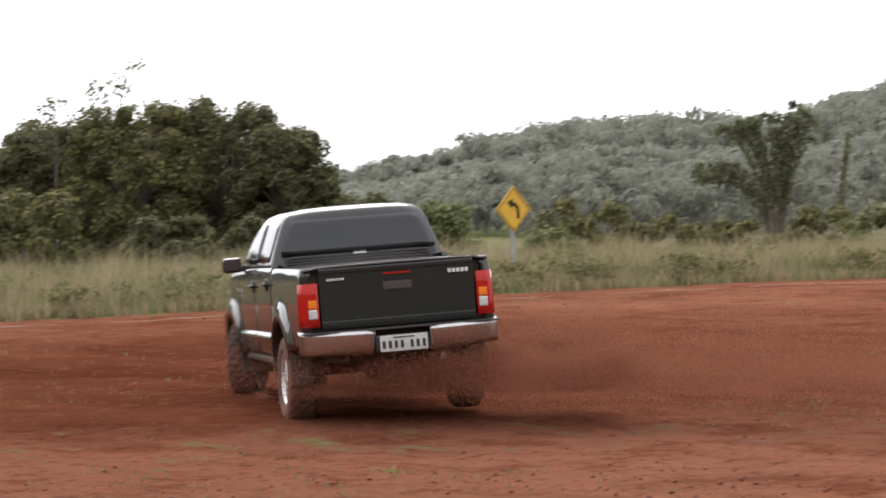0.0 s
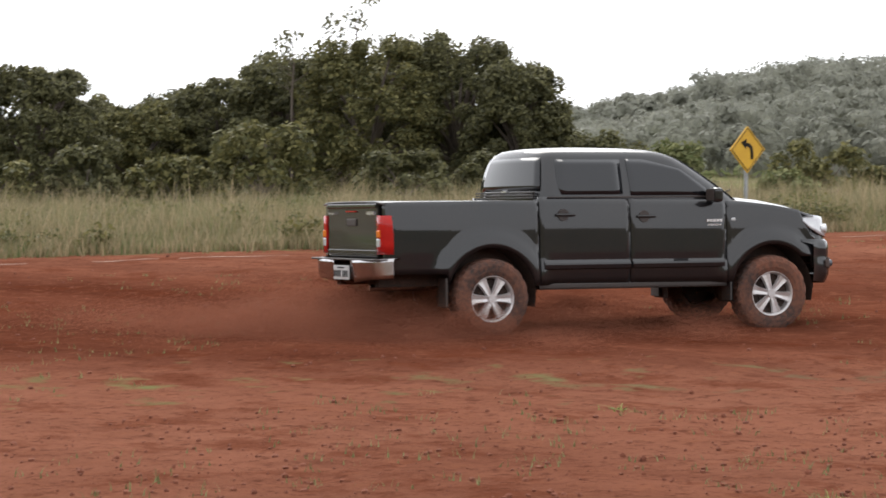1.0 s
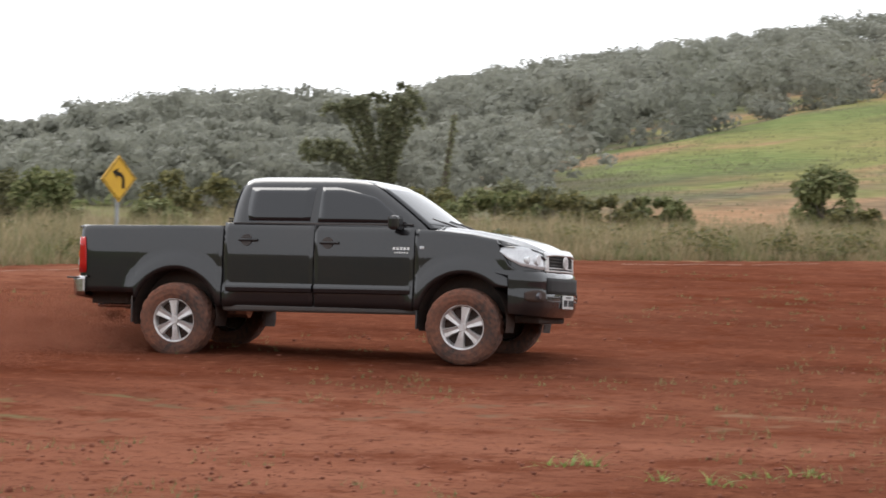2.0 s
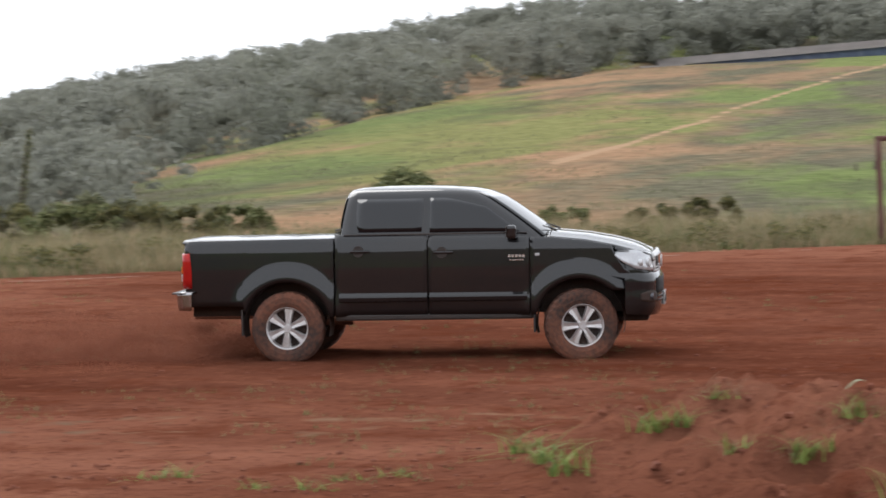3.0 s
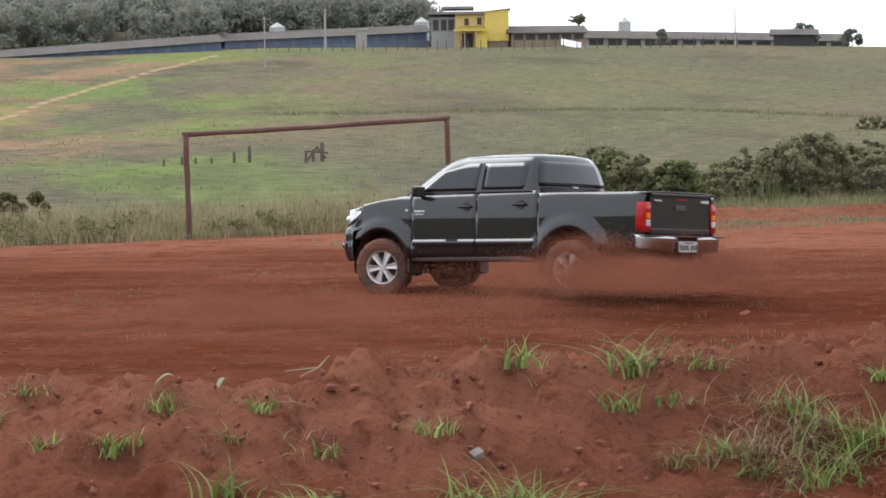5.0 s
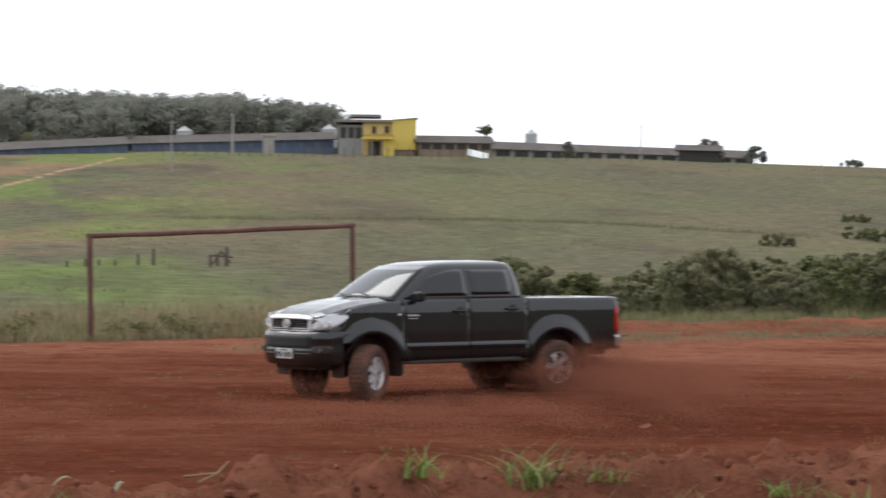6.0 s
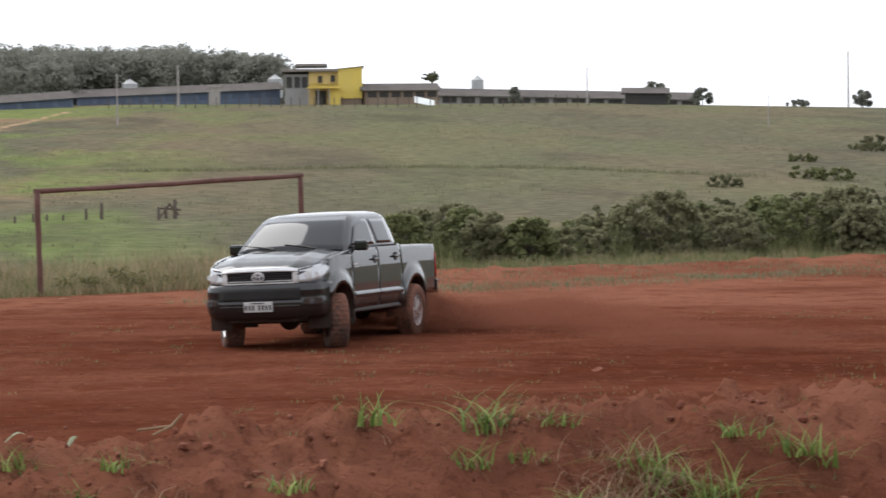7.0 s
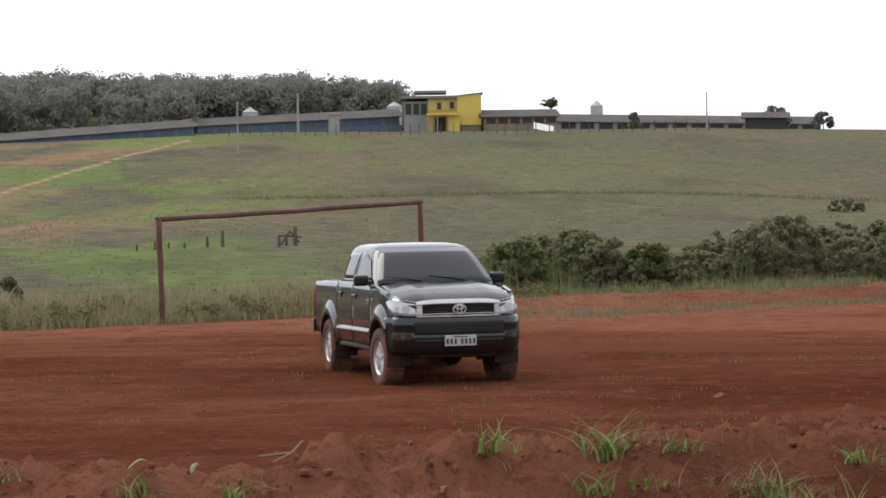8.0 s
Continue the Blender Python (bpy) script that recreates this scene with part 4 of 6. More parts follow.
def limb(bm, pts, r0, r1, seg=7):
    for k, (a, b) in enumerate(zip(pts, pts[1:])):
        f = lambda q: r0 + (r1 - r0) * q / (len(pts) - 1)
        rod(bm, a, b, f(k), f(k + 1), seg)


def tree(name, m, seed, tall, wide, mat, label, leaf=0.13, clumps=46, per=330, group="", low=0.12, clump_size=0.17):
    """A tapered trunk, forking limbs, and a crown of many leaf clumps with gaps."""
    rng = np.random.default_rng(seed)
    root = thing(name, m, label, "tree", group)
    bm = bmesh.new()
    fork = tall * 0.30
    limb(bm, [(0, 0, -0.5), (0.05, 0.02, fork * 0.5), (0.0, 0.08, fork)], 0.05 * tall ** 0.8, 0.035 * tall ** 0.8, 9)
    tops = []
    for k in range(clumps):
        a = rng.uniform(0, 2 * math.pi)
        q = rng.uniform(0, 1)
        z = low + (1 - low) * q
        reach = wide * math.sqrt(max(0.05, 1 - ((z - 0.45) / 0.62) ** 2)) * rng.uniform(0.45, 1.0) ** 0.6
        tops.append(((reach * math.cos(a), reach * math.sin(a), tall * z * rng.uniform(0.92, 1.0)), tall * clump_size * rng.uniform(0.6, 1.25)))
    for c, r in tops[::4]:
        c = Vector(c)
        mid = Vector((c.x * 0.45, c.y * 0.45, fork + (c.z - fork) * 0.55))
        limb(bm, [(0, 0.05, fork * 0.9), mid, c], 0.016 * tall, 0.005 * tall, 5)
    part("trunk", bm, BARK, root)
    c, u, v = crown_leaves(rng, tops, per, leaf, 0.85, 0.1)
    ob = new("crown", quads_mesh("crown", c, u, v, mat))
    ob.parent = root
    return root


def blades_mesh(name, rng, places, tall, width, mat, lean=0.5, per=8, spread=0.12, seg=3):
    """Tufts of tapering, bending blades on the given places; tall may be one height for each place."""
    places = np.asarray(places, dtype=np.float64)
    n = len(places) * per
    base = np.repeat(places, per, axis=0) + np.concatenate([rng.normal(size=(n, 2)) * spread, np.zeros((n, 1))], axis=1)
    h = np.repeat(np.broadcast_to(np.asarray(tall, dtype=np.float64), len(places)), per) * rng.uniform(0.45, 1.15, n)
    a = rng.uniform(0, 2 * math.pi, n)
    out = np.stack([np.cos(a), np.sin(a), np.zeros(n)], 1)
    side = np.stack([-np.sin(a), np.cos(a), np.zeros(n)], 1)
    # turn the flat of some blades about
    side = side * rng.uniform(0.4, 1, n)[:, None]
    bend = rng.uniform(0.2, 1.0, n) * lean
    rows = []
    for k in range(seg + 1):
        q = k / seg
        p = base + out * (h * bend * q ** 2)[:, None] + np.array([0, 0, 1]) * (h * (q - 0.35 * bend * q ** 2))[:, None]
        w = width * (1 - q) ** 0.7 * (0.6 + 0.4 * (q < 0.4))
        rows += [p - side * w, p + side * w]
    co = np.stack(rows, 1)
    nv = 2 * (seg + 1)
    me = bpy.data.meshes.new(name)
    me.vertices.add(n * nv)
    me.vertices.foreach_set("co", co.ravel())
    idx = np.concatenate([np.array([2 * k, 2 * k + 1, 2 * k + 3, 2 * k + 2]) for k in range(seg)])
    loops = (np.arange(n)[:, None] * nv + idx[None]).ravel()
    me.loops.add(len(loops))
    me.loops.foreach_set("vertex_index", loops)
    me.polygons.add(n * seg)
    me.polygons.foreach_set("loop_start", np.arange(n * seg) * 4)
    me.update(calc_edges=True)
    me.materials.append(mat)
    return me


def scatter(rng, az0, az1, r0, r1, n, keep=None):
    out = []
    while len(out) < n:
        az, r = rng.uniform(az0, az1), math.sqrt(rng.uniform(r0 ** 2, r1 ** 2))
        if keep is None or keep(az, r):
            out.append(at(az, r))
    return out


rng = np.random.default_rng(5)
# the trees behind the field's far corner: bearing, distance, height, half width
GROVE = [(-36.9, 74, 4.2, 1.5, LEAF_DARK), (-38.3, 76, 5.0, 2.3, LEAF_DARK), (-40.3, 75, 5.0, 2.2, LEAF_OLIVE), (-42.0, 78, 4.6, 2.2, LEAF_DARK), (-43.6, 77, 3.9, 2.0, LEAF_DARK),
         (-45.4, 76, 3.1, 2.0, LEAF_OLIVE), (-47.6, 72, 4.1, 2.2, LEAF_DARK), (-49.8, 74, 3.5, 2.4, LEAF_DARK), (-52.5, 72, 4.2, 2.8, LEAF_DARK), (-41.1, 82, 4.7, 2.0, LEAF_DARK), (-39.3, 82, 5.1, 2.0, LEAF_OLIVE), (-37.6, 80, 4.3, 1.8, LEAF_DARK), (-44.6, 84, 3.6, 2.0, LEAF_DARK), (-46.6, 82, 3.4, 2.0, LEAF_OLIVE)]
for k, (az, r, tall, wide, mat) in enumerate(GROVE):
    tree("tree", Matrix.Translation(at(az, r)), 20 + k, tall, wide, mat, "dense dark green broadleaf tree beyond the tall weeds", clumps=200, per=200, leaf=0.068, clump_size=0.080, group="trees beyond the field", low=0.05)
for k, (az, r, tall, wide) in enumerate([(-35.0, 76, 2.2, 1.6), (-33.9, 80, 1.8, 1.3), (-46.6, 62, 1.7, 0.9), (-42.6, 60, 2.2, 1.2), (-39.5, 62, 1.6, 1.4), (-48.6, 62, 1.5, 1.3), (-37.2, 64, 1.5, 1.3), (-44.6, 63, 1.5, 1.2)]):
    tree("shrub", Matrix.Translation(at(az, r)), 50 + k, tall, wide, LEAF_OLIVE if k % 2 else LEAF_DARK, "leafy olive green shrub at the edge of the trees", clumps=40, per=150, leaf=0.08, group="shrubs by the trees", low=0.02, clump_size=0.17)
# open wispy branches over the tallest trees
for k, (az, r, z0, z1) in enumerate([(-40.6, 75, 4.0, 5.9), (-42.0, 75, 3.4, 4.8), (-47.9, 73, 2.9, 3.7), (-46.3, 76, 2.0, 3.0)]):
    root = thing("sapling", Matrix.Translation(at(az, r)), "thin sapling with sparse leaves rising over the trees", "tree", "saplings")
    bm = bmesh.new()
    lim, tops = np.random.default_rng(80 + k), []
    limb(bm, [(0, 0, -0.3), (0.05, 0, z0), (0.1, 0.05, z1 * 0.9)], 0.06, 0.02, 6)
    for j in range(9):
        zz = z0 + (z1 - z0) * (j + 1) / 9
        a = lim.uniform(0, 6.28)
        c = (math.cos(a) * lim.uniform(0.3, 1.1), math.sin(a) * 0.5, zz + lim.uniform(0, 0.3))
        limb(bm, [(0.08, 0.03, zz * 0.93), c], 0.014, 0.006, 4)
        tops.append((c, 0.34))
    part("trunk", bm, BARK, root)
    ob = new("crown", quads_mesh("crown", *crown_leaves(lim, tops, 52, 0.07, 0.7), LEAF_DARK))
    ob.parent = root
root = thing("dead_tree", Matrix.Translation(at(-49.1, 70)), "bare leaning dead stem beside the trees", "tree")
part("stem", rod(rod(bmesh.new(), (-0.6, 0, 0), (-0.2, 0, 3.3), 0.06, 0.05, 6), (-0.2, 0, 3.3), (0.35, 0, 5.2), 0.05, 0.015, 6), BARK, root)

# shrubs round the sign and along the wooded valley: bearing, distance, height, half width
for k, (az, r, tall, wide) in enumerate([(-33.4, 68, 1.7, 1.0), (-30.2, 66, 1.75, 1.7), (-28.9, 70, 1.4, 1.4), (-31.1, 58, 0.95, 0.8), (-27.2, 74, 1.3, 1.5), (-25.0, 72, 1.4, 1.3), (-23.6, 66, 1.25, 1.3), (-22.3, 64, 1.2, 1.2), (-21.0, 66, 1.15, 1.2), (-16.3, 66, 1.9, 0.75), (-15.6, 64, 0.9, 0.8),
                                          (-14.4, 92, 1.3, 0.8), (-12.8, 88, 0.9, 1.0), (-10.8, 92, 0.9, 1.0), (-9.4, 96, 1.1, 1.2), (-19.9, 80, 1.2, 1.0)]):
    tree("shrub", Matrix.Translation(at(az, r)), 100 + k, tall, wide, LEAF_OLIVE if k % 3 else WEED_GREEN, "dark green leafy shrub among tall weeds", clumps=38, per=130, leaf=0.075, group="shrubs in the weeds", low=0.02, clump_size=0.17)
# the hedge of bushes behind the field beyond the goal
for k in range(34):
    az = 1.9 + k * 0.43 + rng.uniform(-0.2, 0.2)
    r = ramp_of(az, [(1, 70), (4, 76), (8, 84), (17, 88)]) + rng.uniform(0, 9)
    tall = ramp_of(az, [(1.5, 1.3), (2.2, 2.0), (3.6, 1.8), (4.5, 1.25), (5.6, 1.5), (6.5, 2.1), (8, 2.3), (9.3, 1.9), (10.5, 2.2), (13, 2.0), (17, 1.8)]) * rng.uniform(0.55, 1.05) + 0.2
    tree("bush", Matrix.Translation(at(az, r)), 200 + k, tall, rng.uniform(0.8, 1.9), (BUSH, WEED_GREEN, BUSH)[k % 3], "tangled green bush on the bank behind the field", clumps=110, per=84, leaf=0.075, group="bushes behind the field", low=0.02, clump_size=0.095)

# scattered bushes up the slope beyond the hedge
for k in range(34):
    az = 16.8 - 9.0 * rng.uniform() ** 1.5
    r = rng.uniform(135, 250)
    tree("bush", Matrix.Translation(at(az, r)), 260 + k, rng.uniform(0.5, 1.3), rng.uniform(0.8, 2.4), (MEADOW, WEED_GREEN, MEADOW)[k % 3], "low rounded bush on the hillside meadow", clumps=34, per=70, leaf=0.12, group="bushes on the slope", low=0.02, clump_size=0.15)


def bamboo(m, seed, stems):
    gen = np.random.default_rng(seed)
    root = thing("bamboo_clump", m, "tall arching bamboo clump with dense drooping leaves", "bamboo")
    tops = []
    for x, z, bend in stems:
        for _ in range(3):
            sx, sz = x + gen.normal() * 0.22, z * gen.uniform(0.80, 1.03)
            yy = gen.uniform(-0.5, 0.5)
            pts = [Vector((0.16 * sx + 0.84 * sx * q ** 1.7, yy * q, sz * (q - 0.16 * bend * q ** 3))) for q in np.linspace(0, 1, 8)]
            # the tip droops over
            lean = 1 if sx > 0 else -1
            pts.append(pts[-1] + Vector((lean * (0.18 + 0.12 * bend), 0, 0.06)))
            pts.append(pts[-1] + Vector((lean * 0.26, 0, -0.22)))
            cane = bmesh.new()
            rings = [[cane.verts.new(p + Vector((w * dx, w * dy, 0))) for dx, dy in ((1, 0), (0, 1), (-1, 0), (0, -1))] for p, w in zip(pts, np.linspace(0.035, 0.007, len(pts)))]
            for lo, hi in zip(rings, rings[1:]):
                for j in range(4):
                    cane.faces.new((lo[j], lo[(j + 1) % 4], hi[(j + 1) % 4], hi[j]))
            part("cane", cane, BARK, root)
            for a, b in zip(pts[2:], pts[3:]):
                for q in np.linspace(0, 1, 4):
                    p = a.lerp(b, q) + Vector(gen.normal(size=3) * 0.04)
                    tops.append(((p.x, p.y, p.z), 0.07 + 0.15 * gen.uniform() ** 2))
    ob = new("leaves", quads_mesh("leaves", *crown_leaves(gen, tops, 22, 0.075, 1.5), BAMBOO))
    ob.parent = root


bamboo(Matrix.Translation(at(-26.05, 110)), 3, [(-3.3, 4.5, 2.2), (-2.9, 4.3, 2.0), (-2.3, 4.0, 1.6), (-1.9, 5.6, 0.9), (-1.3, 5.6, 0.8), (-0.9, 5.4, 0.7), (-0.3, 5.8, 0.5), (0.0, 5.4, 0.4), (0.3, 6.0, 0.3), (0.8, 5.7, 0.3), (1.1, 5.0, 0.3), (0.5, 4.4, 0.3)])
root = thing("dead_tree", Matrix.Translation(at(-24.65, 108)), "slender upright vine-grown stem beside the bamboo", "tree")
part("stem", rod(rod(bmesh.new(), (-0.25, 0, -0.3), (0.05, 0, 2.4), 0.11, 0.09, 6), (0.05, 0, 2.4), (0.32, 0, 4.2), 0.09, 0.03, 6), BARK, root)
ob = new("vine_leaves", quads_mesh("vine_leaves", *crown_leaves(np.random.default_rng(77), [((-0.2 + 0.5 * q, 0, 0.2 + 3.8 * q), 0.17) for q in np.linspace(0, 1, 22)], 30, 0.075, 1.0), BAMBOO))
ob.parent = root
bamboo(Matrix.Translation(at(-22.6, 88)), 4, [(-2.0, 1.7, 2.0), (-1.3, 1.9, 1.5), (-0.6, 1.9, 1.2), (0.2, 1.7, 1.0), (1.0, 1.5, 1.0)])

# the far woods, with distance haze put into their leaf colour
def far_woods():
    gen = np.random.default_rng(9)
    cs, us, vs = [], [], []
    n = 0
    while n < 900:
        az = gen.uniform(-36.5, -0.4)
        far = ramp_of(az, RIDGE_FAR)
        lo = 215 if az < -22 else far + (26 if az > -5.2 else 10)
        r = 440 - (440 - lo) * gen.uniform() ** 1.3
        base = at(az, r)
        tall = gen.uniform(6.2, 8.6)
        room = EYE[2] + r * math.tan(radians(ramp_of(az, WOODED) + 0.05)) - base.z
        tall = max(2.5, min(tall, room * gen.uniform(0.78, 1.02)) * (1.08 if gen.uniform() < 0.14 else 0.98))
        m = 13
        clumps = []
        for k in range(m):
            a, q = gen.uniform(0, 6.28), gen.uniform(0.02, 1)
            rad = max(tall, 4.5) * 0.36 * math.sqrt(max(0.1, 1 - ((q - 0.6) / 0.62) ** 2)) * gen.uniform(0.4, 1)
            clumps.append(((base.x + rad * math.cos(a), base.y + rad * math.sin(a), base.z + tall * q * 0.92), max(tall, 4.0) * gen.uniform(0.14, 0.24)))
        c, u, v = crown_leaves(gen, clumps, 48, 0.30, 0.75, 1.7)
        cs.append(c), us.append(u), vs.append(v)
        n += 1
    # smaller growth on the lower slope
    for k in range(420):
        az, r = gen.uniform(-36.8, -22.5), gen.uniform(112, 225)
        base = at(az, r)
        room = EYE[2] + r * math.tan(radians(ramp_of(az, WOODED) - 0.55)) - base.z
        tall = max(1.2, min(gen.uniform(2.2, 4.2), room))
        clumps = [((base.x + gen.normal() * 0.9, base.y + gen.normal() * 0.9, base.z + tall * gen.uniform(0.1, 0.95)), gen.uniform(0.35, 0.8)) for _ in range(11)]
        c, u, v = crown_leaves(gen, clumps, 34, 0.17, 0.7, 1.7)
        cs.append(c), us.append(u), vs.append(v)
    me = quads_mesh("far_woods", np.concatenate(cs), np.concatenate(us), np.concatenate(vs), LEAF_HAZED)
    tagged(new("far_woods", me), "woodland on the hill behind, haze put into its grey-green colour", "woods", kind="stuff")


far_woods()

# tall weeds behind the field's edge
def weeds():
    gen = np.random.default_rng(12)
    for name, mat, n, tall_hi in (("tall_weeds", WEED, 9000, 0.95), ("green_weeds", WEED_GREEN, 5200, 0.75)):
        pts, hs = [], []
        while len(pts) < n:
            az = gen.uniform(-56, 18)
            e = field_edge(az)
            back = gen.uniform() ** 1.5 * 17
            if az > -1:
                back = ramp_of(az, [(-1, 2.0), (2, 8.5), (18, 10.0)]) + gen.uniform() ** 1.3 * 12
            grow = min(1.0, 0.35 + back / 4.0)
            lump = 0.62 + 1.0 * noise.noise((az * 0.8, back * 0.3, 1 if mat is WEED else 6)) + 0.35 * noise.noise((az * 3.0, back, 2))
            if lump < 0.25 or az > 1.5 and mat is WEED and gen.uniform() < 0.85:
                continue
            pts.append(at(az, e + back))
            hs.append(tall_hi * grow * (0.6 + 0.6 * lump) * gen.uniform(0.6, 1.15) * ramp_of(az, [(-60, 1.0), (-30, 0.95), (-20, 0.85), (-8, 0.9), (0, 1.0), (2, 0.62), (18, 0.55)]))
        me = blades_mesh(name, gen, pts, np.array(hs), 0.014, mat, 0.8, 11, 0.16)
        tagged(new(name, me), "dry straw and green weeds along the field's edge" if mat is WEED else "green leafy weeds along the field's edge", "weeds", kind="stuff")
    # low leafy growth among the stalks
    cs, us, vs = [], [], []
    for k in range(1300):
        az = gen.uniform(-56, 3)
        back = 0.4 + gen.uniform() ** 1.4 * 15
        if noise.noise((az * 0.7, back * 0.2, 8)) < -0.05:
            continue
        p = at(az, field_edge(az) + back)
        t2 = gen.uniform(0.2, 0.62)
        clumps = [((p.x + gen.normal() * 0.2, p.y + gen.normal() * 0.2, p.z + t2 * gen.uniform(0.2, 0.9)), gen.uniform(0.12, 0.26)) for _ in range(4)]
        c, u, v = crown_leaves(gen, clumps, 26, 0.042)
        cs.append(c), us.append(u), vs.append(v)
    tagged(new("leafy_weeds", quads_mesh("leafy_weeds", np.concatenate(cs), np.concatenate(us), np.concatenate(vs), LEAF_OLIVE)), "low leafy olive weeds among the dry stalks", "weeds", kind="stuff")
    pts = [at(az, ramp_of(az, [(1, 70), (4, 75), (8, 82), (17, 86)]) + gen.uniform(3, 15)) for az in gen.uniform(0.8, 17.5, 1700)]
    low = []
    while len(low) < 900:
        az = gen.uniform(-2, 17.5)
        r = field_edge(az) + gen.normal() * 1.6 - 6.5 + 7.5 * (gen.uniform() < 0.35)
        if noise.noise((az * 1.1, r * 0.25, 5)) + gen.uniform(-0.25, 0.25) > 0.02:
            low.append(at(az, r))
    tagged(new("low_grass", blades_mesh("low_grass", gen, low, 0.16, 0.016, MEADOW, 1.2, 10, 0.35, 2)), "low olive grass patches along the field's far edge", "grass", kind="stuff")
    me = blades_mesh("tall_grass", gen, pts, 1.55, 0.018, WEED_GREEN, 0.5, 10, 0.25, 4)
    tagged(new("tall_grass", me), "tall green grass growing among the bushes", "grass", kind="stuff")
    # ragged tufts over the meadow, thinning with distance
    pts, hs = [], []
    while len(pts) < 9000:
        az, q = gen.uniform(-27, 17), gen.uniform()
        e, far = field_edge(az) + 10, ramp_of(az, RIDGE_FAR)
        r = e + (far - e) * q ** 0.8
        if noise.noise((az * 0.5, r * 0.03, 2)) + gen.uniform(-0.3, 0.5) < 0.05:
            continue
        rise = ramp_of(az, TRACK)
        z = height(az, r)
        if -13 < az < -5 and abs(math.degrees(math.atan2(z - EYE[2], r)) - rise) < 0.09:
            continue
        pts.append(at(az, r))
        hs.append(gen.uniform(0.2, 0.55))
    for k in range(700):
        az = gen.uniform(-4, 10)
        pts.append(at(az, 199 + 4 * math.sin(az * 0.4) + gen.uniform(-1.5, 1.5)))
        hs.append(gen.uniform(0.5, 1.0))
    me = blades_mesh("meadow_tufts", gen, pts, np.array(hs) * 0.5, 0.045, MEADOW, 0.9, 7, 0.55, 2)
    tagged(new("meadow_tufts", me), "olive green grass tufts scattered over the hillside meadow", "grass", kind="stuff")


weeds()


def ray_ground(az, el, near=11.0):
    """The place where a line of sight from the eye meets the ground."""
    k = math.tan(radians(el))
    r = near
    while r < 120 and EYE[2] + r * k > height(az, r):
        r += 0.05
    return at(az, r), r


# grass tufts on the bank and the bare ground: bearing, rise, size
TUFTS = [(4.02, -5.39, 90), (4.52, -5.30, 60), (1.44, -5.47, 60), (3.57, -6.17, 60), (5.01, -6.12, 45), (7.51, -6.24, 80), (7.88, -6.49, 60), (8.61, -7.48, 130), (9.11, -7.10, 110), (8.24, -7.85, 90), (6.26, -7.18, 55), (6.75, -7.67, 60), (5.25, -7.43, 50), (0.46, -8.43, 90), (1.72, -8.44, 110), (2.29, -8.60, 80), (-4.18, -6.11, 45), (-6.37, -6.14, 45), (-7.57, -7.04, 55), (-8.92, -6.82, 40), (-5.00, -6.80, 35), (-5.02, -7.98, 75), (-3.02, -8.25, 50), (-0.40, -6.63, 45), (-3.06, -7.09, 40), (5.65, -5.27, 45), (-9.40, -5.90, 25), (9.61, -5.50, 40), (10.99, -6.11, 80), (11.49, -6.17, 60), (13.61, -5.14, 35), (14.29, -5.09, 40), (15.21, -5.15, 30), (14.10, -5.57, 40), (15.08, -6.26, 60), (-13.67, -6.77, 65), (-13.17, -6.97, 70), (-12.67, -7.22, 75), (-10.77, -6.49, 55), (-10.27, -6.43, 45), (-17.59, -7.33, 25), (-18.47, -7.53, 30), (-16.58, -7.29, 30), (-21.98, -7.21, 25), (-7.42, -6.82, 40), (-6.30, -6.14, 30), (-21.46, -7.17, 35), (-22.44, -8.06, 25), (-19.73, -7.48, 25), (-48.81, -6.23, 20), (-34.75, -6.75, 20), (-30.12, -8.81, 35)]
for k, (az, el, size) in enumerate(TUFTS):
    gen = np.random.default_rng(300 + k)
    p, r = ray_ground(az, el)
    tall = size * r / 4560
    me = blades_mesh("grass_tuft", gen, [(0, 0, -0.02)], tall * 1.3, 0.0135, BLADE, 2.3, int(12 + tall * 85), 0.05 + tall * 0.16, 6)
    ob = tagged(new("grass_tuft", me), "fresh green grass tuft on the red earth bank" if r < 20.5 else "small green grass tuft on bare red earth", "grass", "grass tufts")
    ob.matrix_basis = Matrix.Translation(p) @ Matrix.Rotation(gen.uniform(0, 6), 4, 'Z')
# dead straw, seedlings and clods
gen = np.random.default_rng(31)
spots = [ray_ground(az + gen.normal() * 0.25, el + gen.normal() * 0.12)[0] for az, el, size in TUFTS[:28] for _ in range(3)]
tagged(new("dead_straw", blades_mesh("dead_straw", gen, spots, 0.24, 0.005, STRAW, 3.2, 6, 0.10, 4)), "dead straw stalks lying on the red bank", "straw", kind="stuff")
spots = [ray_ground(7.4 + gen.normal() * 0.7, -7.0 + gen.normal() * 0.4)[0] for _ in range(70)]
tagged(new("dead_straw", blades_mesh("dead_straw", gen, spots, 0.34, 0.006, STRAW, 4.0, 7, 0.12, 4)), "matted dead straw draped down the red bank", "straw", kind="stuff")
